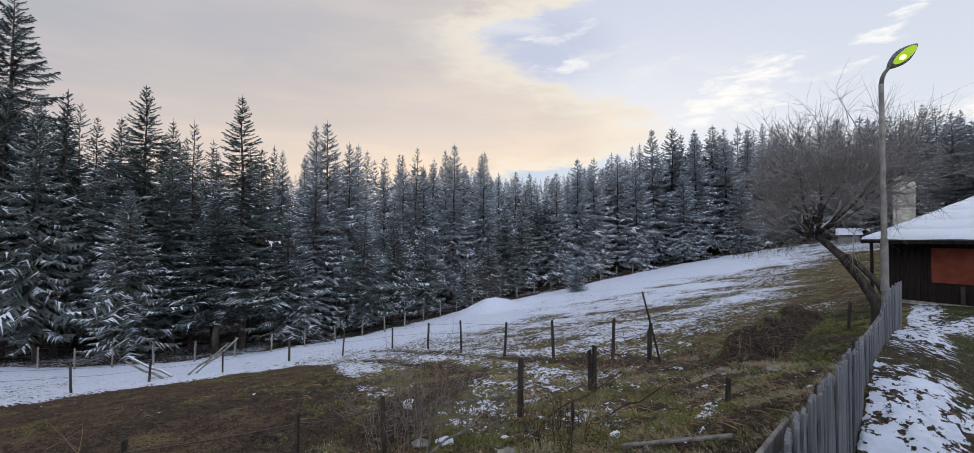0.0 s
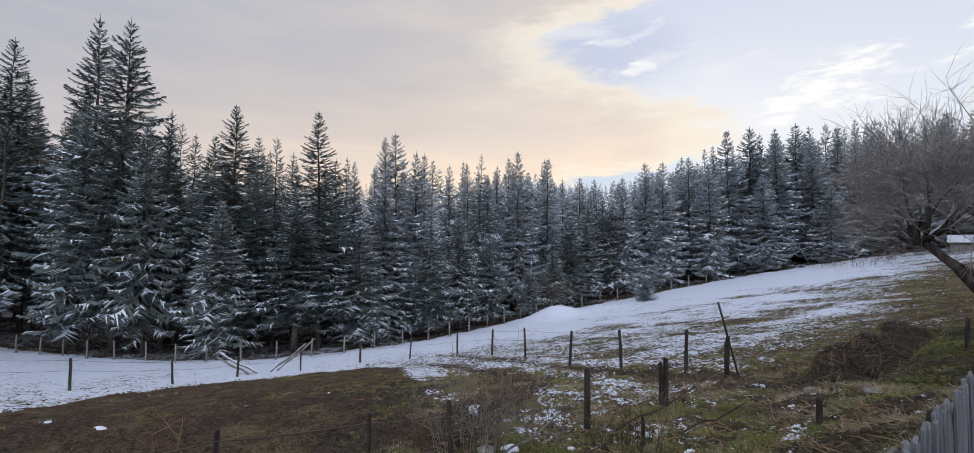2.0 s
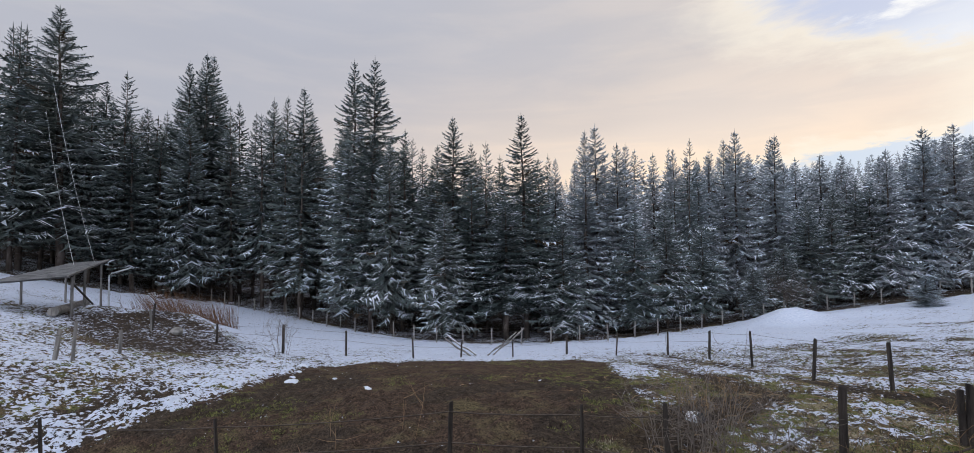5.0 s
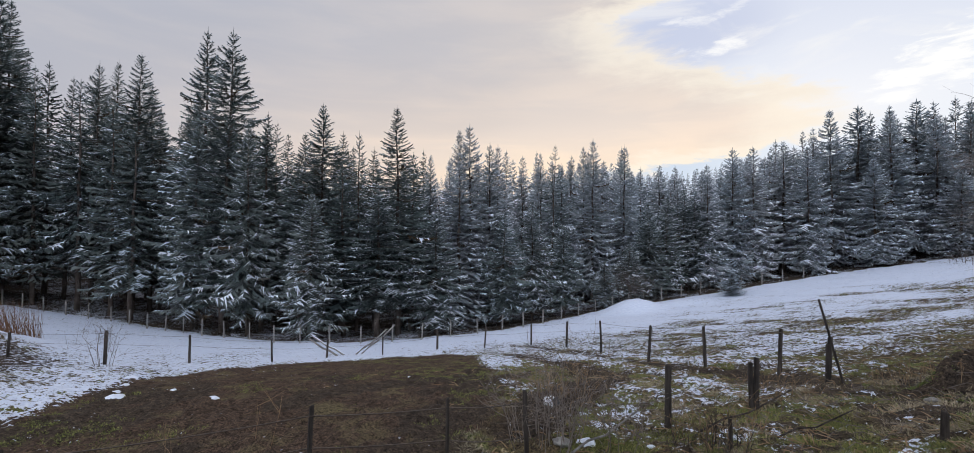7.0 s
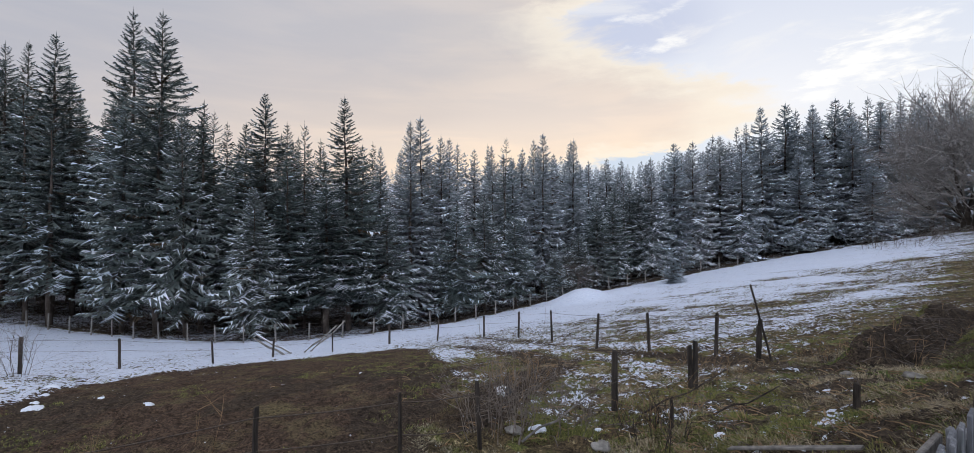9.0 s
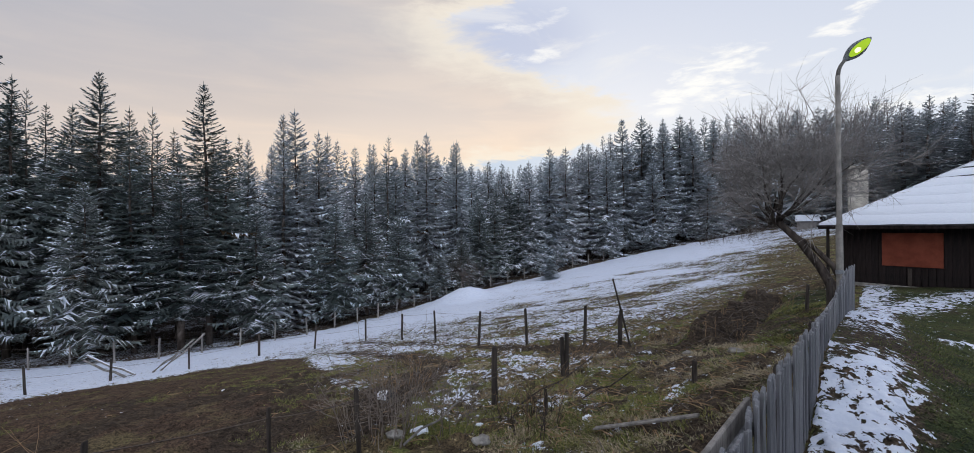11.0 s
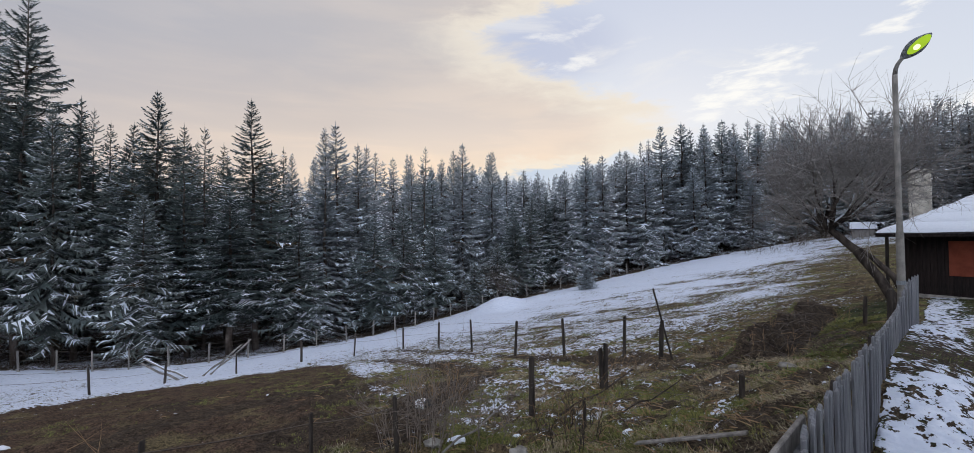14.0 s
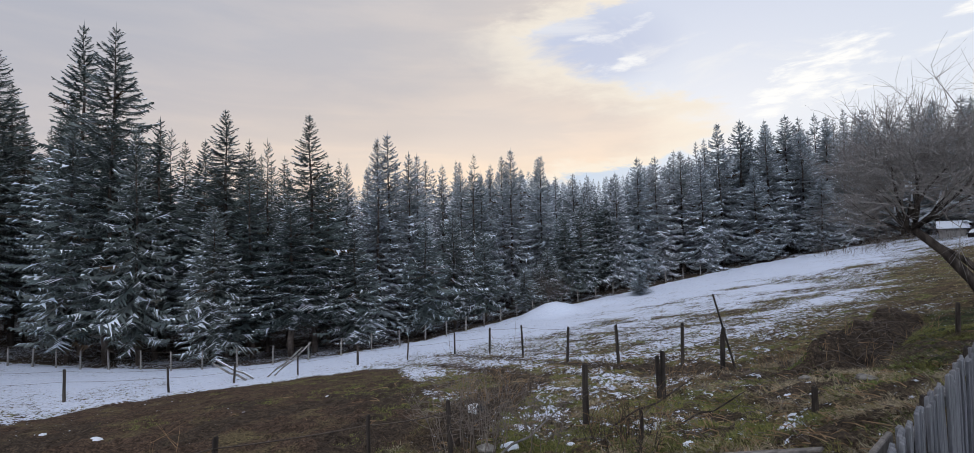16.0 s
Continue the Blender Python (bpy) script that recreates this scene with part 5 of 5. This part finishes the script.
# ---------------- the open shelter by the forest ----------------
def shelter():
    hutch = tagged(new("open_shelter"), "open shelter of grey poles with a sloping corrugated roof", "shelter")
    o = Vector((-33.7, 10.1, height(-33.7, 10.1)))
    hutch.location = o
    feet = ((-39.0, 12.6), (-33.7, 10.15), (-29.8, 8.5), (-40.6, 11.2), (-34.0, 7.6))
    roof_z = {0: 0.75, 1: 0.62, 2: 0.5, 3: 0.66, 4: 0.42}
    tops = []
    for k, (x, y) in enumerate(feet):
        z = height(x, y)
        t = roof_z[k] if k else 0.72
        p = part("pole", stake("pole", t - z, 0.06, M["grey_post"], 400 + k), hutch)
        p.location = Vector((x, y, z)) - o
        tops.append(Vector((x, y, t)) - o)
        if k in (1, 2):
            arm = [tops[k] - Vector((0, 0, 0.9)), tops[k] + Vector((-0.55, 0.25, 0.1))]
            part("brace", mesh_of("brace", *tube(arm, [0.045, 0.04], 6), M["grey_post"]), hutch)
    # corrugated sheet
    a, b = Vector((-40.2, 13.4, 0.95)) - o, Vector((-28.6, 8.0, 0.60)) - o
    c, d = Vector((-41.2, 11.6, 0.80)) - o, Vector((-30.6, 5.4, 0.36)) - o
    bm = bmesh.new()
    n = 60
    rows = []
    for j in range(7):
        u = j / 6
        row = []
        for i in range(n + 1):
            t = i / n
            p = a.lerp(b, t).lerp(c.lerp(d, t), u)
            row.append(bm.verts.new(p + Vector((0, 0, 0.035 * math.cos(3.1416 * i)))))
        rows.append(row)
    for r0, r1 in zip(rows, rows[1:]):
        for i in range(n):
            bm.faces.new((r0[i], r0[i + 1], r1[i + 1], r1[i]))
    ext = bmesh.ops.extrude_face_region(bm, geom=list(bm.faces))
    for v in ext["geom"]:
        if isinstance(v, bmesh.types.BMVert):
            v.co.z -= 0.03
    part("roof_sheet", mesh_from(bm, "roof_sheet", M["sheet"]), hutch, "weathered corrugated sheet")
    part("edge_beam", mesh_of("edge_beam", *tube([a + Vector((0, 0, 0.04)), b + Vector((0, 0, 0.04))], [0.05, 0.05], 6), M["grey_post"]), hutch)
    lo = [Vector((-39.2, 11.9, height(-39.2, 11.9) + 0.28)) - o, Vector((-29.0, 7.6, height(-29.0, 7.6) + 0.28)) - o]
    part("low_beam", mesh_of("low_beam", *tube(lo, [0.22, 0.22], 8), M["grey_post"]), hutch, "grey fallen sheet and beam along the foot")
    br = [Vector((-36.5, 11.4, height(-36.5, 11.4) + 0.3)) - o, Vector((-29.9, 8.6, 0.1)) - o]
    part("brace", mesh_of("brace", *tube(br, [0.05, 0.05], 6), M["post"]), hutch)
    return hutch


shelter()
bent = tagged(new("bent_pipe_post"), "pale bent metal pipe post beside the shelter", "post")
bz = height(-38.6, 12.9)
bent.location = (-38.6, 12.9, bz)
part("pipe", mesh_of("pipe", *tube([(0, 0, -0.3), (0, 0, 2.35), (0.08, 0.12, 2.5), (0.75, 1.0, 2.85)], [0.055, 0.055, 0.055, 0.05], 8), M["alu"], True), bent)


for k, (px, py, pz, qx, qy, qz) in enumerate(((-39.6, 12.4, 0.9, -58.6, 14.6, 19.5), (-38.4, 11.0, 0.7, -58.6, 14.4, 15.0))):
    line = tagged(new("slack_cable"), "thin pale cable running from the shelter up to a spruce", "cable")
    line.location = (px, py, pz)
    wire("strand", (0, 0, 0), (qx - px, qy - py, qz - pz), 1.0, 0.014, line, M["alu"])


# ---------------- logs, stones, scraps ----------------
def log_thing(name, a, b, r, material, label, category="log", snow=False):
    ob = tagged(new(name), label, category)
    ob.location = a
    pts = [Vector((0, 0, 0)).lerp(Vector(b) - Vector(a), k / 4) + Vector((0, 0, 0.05 * math.sin(k * 2.1))) for k in range(5)]
    part("shaft", mesh_of("shaft", *tube(pts, [r, r * 0.97, r * 0.92, r * 0.85, r * 0.75], 7), material), ob)
    if snow:
        part("snow", mesh_of("snow", *tube([p + Vector((0, 0, r * 0.75)) for p in pts], [r * 0.55] * 5, 6), M["snow"]), ob, "white snow")
    return ob


def ground_pt(x, y, up=0.0):
    return (x, y, height(x, y) + up)


for k, (fx, fy, tx, ty, up) in enumerate(((-14.9, 21.6, -16.9, 21.9, 0.95), (-14.7, 21.9, -17.3, 22.6, 1.05), (-14.6, 22.9, -13.4, 24.2, 1.35), (-14.35, 23.1, -13.1, 24.6, 1.55))):
    log_thing("propped_log", ground_pt(fx, fy, 0.04), ground_pt(tx, ty, up), 0.055, M["grey_post"], "grey bare log propped aslant on the fence", snow=k == 1)
for k in range(7):
    y0 = 21.0 + 0.16 * k
    log_thing("felled_log", ground_pt(-56.4 + 0.3 * k, y0 + 1.2, 0.08 + 0.07 * (k % 3)), ground_pt(-52.2 - 0.2 * k, y0, 0.10 + 0.07 * (k % 3)), 0.09, M["bark"], "snow-covered felled log on a low pile", snow=True)
log_thing("fallen_branch", ground_pt(1.1, 8.9, 0.10), ground_pt(3.1, 11.0, 0.25), 0.017, M["dark_bark"], "fallen bare branch in the grass", "branch")
log_thing("fallen_branch", ground_pt(2.2, 8.6, 0.06), ground_pt(3.6, 9.6, 0.15), 0.014, M["dark_bark"], "fallen bare branch in the grass", "branch")
log_thing("fallen_branch", ground_pt(-0.9, 7.4, 0.10), ground_pt(0.1, 8.6, 0.45), 0.02, M["grey_post"], "pale broken branch in the grass", "branch")

bm = box(1.6, 0.12, 0.03, 0.005)
loose = tagged(new("loose_plank", mesh_from(bm, "loose_plank", M["grey_post"])), "grey wooden plank lying in the rough grass", "plank")
pa, pb = Vector(ground_pt(2.06, 7.21, 0.10)), Vector(ground_pt(3.15, 6.24, 0.12))
loose.matrix_basis = Matrix.Translation((pa + pb) / 2) @ (pb - pa).to_track_quat("X", "Z").to_matrix().to_4x4()


def stone(x, y, r, seed, label="grey field stone lying in the grass", material="rock", flat=0.6, name="stone", category="stone"):
    rs = np.random.RandomState(seed)
    bm = bmesh.new()
    bmesh.ops.create_icosphere(bm, subdivisions=3, radius=1.0)
    shift = rs.uniform(-10, 10, 3)
    for v in bm.verts:
        k = 1 + 0.45 * noise.noise(v.co * 1.3 + Vector(shift)) + 0.15 * noise.noise(v.co * 4 + Vector(shift))
        v.co = Vector((v.co.x * r * 1.2, v.co.y * r, v.co.z * r * flat)) * k
    ob = tagged(new(name, mesh_from(bm, name, M[material], True)), label, category)
    ob.matrix_basis = pose(x, y, height(x, y) + r * flat * 0.35, 0, 0, rs.uniform(0, 360))


def snow_scrap(x, y, r, seed):
    """A low ragged scrap of old snow lying on the ground."""
    rs = np.random.RandomState(seed)
    n, rings = 26, 5
    shift = Vector(rs.uniform(-9, 9, 3))
    vs, fs = [(0, 0, 0.35 * r)], []
    for j in range(1, rings + 1):
        for i in range(n):
            a = 6.2832 * i / n
            q = r * j / rings * (1 + 0.75 * noise.noise(Vector((math.cos(a), math.sin(a), 0)) * 1.7 + shift) + 0.35 * noise.noise(Vector((math.cos(a), math.sin(a), 0)) * 5 + shift))
            px, py = q * 1.3 * math.cos(a), q * math.sin(a)
            up = 0.35 * r * (1 - (j / rings) ** 2) * (1 + 0.8 * noise.noise(Vector((px, py, 0)) * 9 + shift)) if j < rings else -0.05
            vs.append((px, py, up + height(x + px, y + py) - height(x, y) + 0.02))
    fs += [(0, 1 + i, 1 + (i + 1) % n) for i in range(n)]
    for j in range(rings - 1):
        o = 1 + j * n
        fs += [(o + i, o + n + i, o + n + (i + 1) % n, o + (i + 1) % n) for i in range(n)]
    ob = tagged(new("snow_scrap", mesh_of("snow_scrap", vs, fs, M["snow"], True)), "small ragged scrap of leftover white snow", "snow")
    ob.location = (x, y, height(x, y))


def litter(name, label, count, middle, spread, seed, material, tall=0.16, longest=0.9, turn=0.0):
    """Broken twigs and roots lying about."""
    rs = np.random.RandomState(seed)
    pieces = []
    for _ in range(count):
        u, v = rs.normal() * spread[0], rs.normal() * spread[1]
        x, y = middle[0] + u * math.cos(turn) - v * math.sin(turn), middle[1] + u * math.sin(turn) + v * math.cos(turn)
        if side(x, y) > -0.3:
            continue
        a, ln, z = rs.uniform(0, 6.283), rs.uniform(0.15, longest), height(x, y)
        d = Vector((math.cos(a), math.sin(a), 0)) * ln
        p = Vector((x, y, z + rs.uniform(0.0, 0.04)))
        pieces.append(tube([p, p + d * 0.5 + Vector((*rs.uniform(-0.05, 0.05, 2), rs.uniform(0.02, tall))), p + d + Vector((0, 0, rs.uniform(-0.02, tall)))], [0.010, 0.008, 0.004], 3))
    tagged(new(name, mesh_of(name, *join(pieces), material)), label, "twigs", kind="stuff")


litter("twig_litter", "broken grey twigs and roots lying in rough grass", 180, (2.2, 9.8), (1.6, 1.3), 601, M["twig"], 0.12, 0.5)
litter("twig_litter", "broken twigs and roots along the ditch bank", 110, (6.2, 12.2), (1.6, 1.4), 602, M["twig"], 0.12, 0.6)
litter("root_litter", "dark roots and twigs hanging over the ditch bank", 100, (8.8, 14.3), (2.2, 0.28), 605, M["twig"], 0.16, 0.9, 0.83)
litter("straw_litter", "flattened dry straw lying in rough grass", 420, (2.6, 8.2), (2.2, 1.5), 603, M["reed"], 0.05, 0.35)
litter("straw_litter", "flattened dry straw lying on the slope", 420, (1.5, 14.0), (4.0, 3.5), 604, M["reed"], 0.05, 0.4)
stone(5.67, 9.45, 0.17, 1, flat=0.35)
stone(5.2, 10.6, 0.09, 2)
stone(-1.1, 7.95, 0.13, 3)
stone(0.32, 7.6, 0.14, 4, flat=0.5)
stone(-25.35, 11.28, 0.27, 5, "ochre boulder on the snowy heap", "rock", 0.8)
for k, (x, y, r) in enumerate(((-12.56, 8.77, 0.26), (-13.1, 9.2, 0.12), (-15.26, 11.15, 0.24), (-9.78, 9.17, 0.14), (-14.2, 10.2, 0.10), (-0.71, 8.11, 0.15), (3.3, 8.31, 0.12), (2.1, 7.9, 0.08), (1.2, 7.4, 0.09), (4.6, 9.2, 0.09), (0.3, 8.3, 0.07), (-12.0, 9.9, 0.08), (-6.4, 13.0, 0.06), (1.7, 6.6, 0.07))):
    snow_scrap(x, y, r * 0.75, 20 + k)
tin = tagged(new("tin_can"), "crumpled white and dark container lying by the plot", "container")
tin.matrix_basis = pose(-1.64, 10.17, height(-1.64, 10.17) + 0.08, 78, 10, 60) @ Matrix.Diagonal((1.0, 1.0, 1.0, 1))
part("body", mesh_of("body", *tube([(0, 0, -0.13), (0, 0.01, 0), (0, 0, 0.13)], [0.10, 0.115, 0.10], 14), M["plastic"], True), tin)
part("cap", mesh_of("cap", *tube([(0, 0, 0.128), (0, 0, 0.18)], [0.104, 0.098], 14), M["black"]), tin, "dark cap")
picket_fence()


# ---------------- grass ----------------
def grass(name, label, material, count, where, tall, spread, seed, per=6, lay=1.0):
    """Tufts of blades; where(rs, n) gives about n places."""
    rs = np.random.RandomState(seed)
    tri = []
    xs, ys = where(rs, count * 6)
    x, y = xs[:count], ys[:count]
    count = len(x)
    z = land(x, y)
    for _ in range(per):
        a = rs.uniform(0, 6.283, count)
        o = rs.uniform(0, spread, count)
        b = np.stack([x + o * np.cos(a), y + o * np.sin(a), z - 0.02], -1)
        ln = tall * rs.uniform(0.4, 1.2, count)
        out = rs.uniform(0.2, 1.1, count) * lay
        t = b + np.stack([np.cos(a) * out * ln, np.sin(a) * out * ln, ln * np.maximum(1.1 - 0.5 * out, 0.12)], -1)
        w = np.stack([-np.sin(a), np.cos(a), np.zeros(count)], -1) * (0.006 + 0.005 * rs.uniform(0, 1, count))[:, None]
        tri.append(np.stack([b + w, b - w, t], 1))
    tagged(new(name, quads(name, np.concatenate(tri), material, 3)), label, "grass", kind="stuff")


def rough_place(rs, n):
    a, r = np.radians(rs.uniform(-44, 16, n)), 4.6 + 15 * rs.uniform(0, 1, n) ** 1.4
    x, y = -r * np.sin(a), r * np.cos(a)
    ok = (side(x, y) < -0.2) & (inside(x, y, PLOT) < 0.1) & (fbm(x, y, 0.7, 3, 0.6, 31) > rs.uniform(0.40, 0.60, n)) & (earth_bare(x, y) < 0.5)
    ok &= snow_edge(x, y) < rs.uniform(-0.25, 0.05, n)
    return x[ok], y[ok]


def lawn_place(rs, n):
    x, y = rs.uniform(1.5, 17, n), rs.uniform(2.0, 17, n)
    ok = (side(x, y) > 0.15) & (np.hypot(x, y) < 19) & (cover(x, y) < 0.42 + rs.uniform(-0.1, 0.1, n))
    return x[ok], y[ok]


def weed_place(rs, n):
    x, y = rs.uniform(-13, -2.5, n), rs.uniform(4.0, 22, n)
    ok = (inside(x, y, PLOT) > 0) & (fbm(x, y, 0.45, 3, 0.6, 33) + 0.10 * ease(2.5, 0.3, inside(x, y, PLOT)) > rs.uniform(0.52, 0.78, n))
    return x[ok], y[ok]


def straw_place(rs, n):
    a, r = np.radians(rs.uniform(-44, 20, n)), 4.6 + 20 * rs.uniform(0, 1, n) ** 1.3
    x, y = -r * np.sin(a), r * np.cos(a)
    ok = (side(x, y) < -0.2) & (inside(x, y, PLOT) < 0.1) & (fbm(x, y, 0.9, 3, 0.6, 35) > rs.uniform(0.42, 0.62, n)) & (earth_bare(x, y) < rs.uniform(0.4, 0.9, n)) & (snow_edge(x, y) < rs.uniform(-0.2, 0.08, n))
    return x[ok], y[ok]


def dead_place(rs, n):
    a, r = np.radians(rs.uniform(-44, 20, n)), 4.6 + 18 * rs.uniform(0, 1, n) ** 1.4
    x, y = -r * np.sin(a), r * np.cos(a)
    ok = (side(x, y) < -0.2) & (inside(x, y, PLOT) < 0.1) & (fbm(x, y, 0.8, 3, 0.6, 37) > rs.uniform(0.38, 0.6, n)) & (off_line(x, y, (5.9, 11.5), (12.0, 18.2)) > 0.55) & (snow_edge(x, y) < rs.uniform(-0.2, 0.1, n))
    return x[ok], y[ok]


grass("rough_grass", "tufts of yellow-green winter grass on the rough slope", M["blades"], 30000, rough_place, 0.055, 0.10, 501, 6, 1.5)
def tuft_place(rs, n):
    x, y = rs.normal(2.7, 1.1, n), rs.normal(8.5, 0.9, n)
    ok = (side(x, y) < -0.3) & (np.hypot(x, y) > 5.5) & (fbm(x, y, 1.0, 3, 0.6, 39) > rs.uniform(0.40, 0.56, n))
    return x[ok], y[ok]


grass("long_grass", "longer yellow-green grass tufts among dead stalks", M["blades"], 2600, tuft_place, 0.12, 0.12, 506, 8, 1.5)
grass("dry_grass", "flattened pale dry grass on the rough slope", M["straw"], 6500, straw_place, 0.07, 0.15, 504, 5, 1.8)
grass("dead_stalks", "matted dead brown stalks on the rough slope", M["dead"], 14000, dead_place, 0.06, 0.16, 505, 6, 1.8)
grass("lawn_grass", "short green lawn grass in the yard", M["lawn_blades"], 26000, lawn_place, 0.045, 0.09, 502, 5)
grass("plot_weeds", "sparse low weeds on the brown ploughed plot", M["blades"], 6000, weed_place, 0.05, 0.07, 503, 5)


def clump_place(rs, n):
    """Around a few dozen scattered centres, and at three large clumps."""
    cx, cy = rs.uniform(0.0, 6.2, 70), rs.uniform(6.2, 13.0, 70)
    cx[:3], cy[:3] = (2.78, 4.07, 1.0), (7.52, 8.94, 7.9)
    k = rs.randint(0, 70, n)
    k = np.where(rs.uniform(0, 1, n) < 0.10, rs.randint(0, 3, n), k)
    x, y = cx[k] + rs.normal(0, 0.16, n), cy[k] + rs.normal(0, 0.16, n)
    ok = (side(x, y) < -0.3) & (np.hypot(x, y) > 5.8)
    return x[ok], y[ok]


def moss_place(rs, n):
    cx, cy = rs.uniform(0.5, 9.0, 60), rs.uniform(6.6, 15.0, 60)
    cx[0], cy[0] = 4.86, 9.1
    k = rs.randint(0, 60, n)
    x, y = cx[k] + rs.normal(0, 0.28, n), cy[k] + rs.normal(0, 0.22, n)
    ok = (side(x, y) < -0.25) & (np.hypot(x, y) > 5.8) & (earth_bare(x, y) < 0.7)
    return x[ok], y[ok]


grass("straw_clumps", "bent clumps of long pale straw in the rough grass", M["straw"], 2600, clump_place, 0.13, 0.08, 507, 7, 2.2)
grass("moss_grass", "low cushions of fresh green grass on the bank", M["moss"], 9000, moss_place, 0.04, 0.06, 508, 6, 1.2)
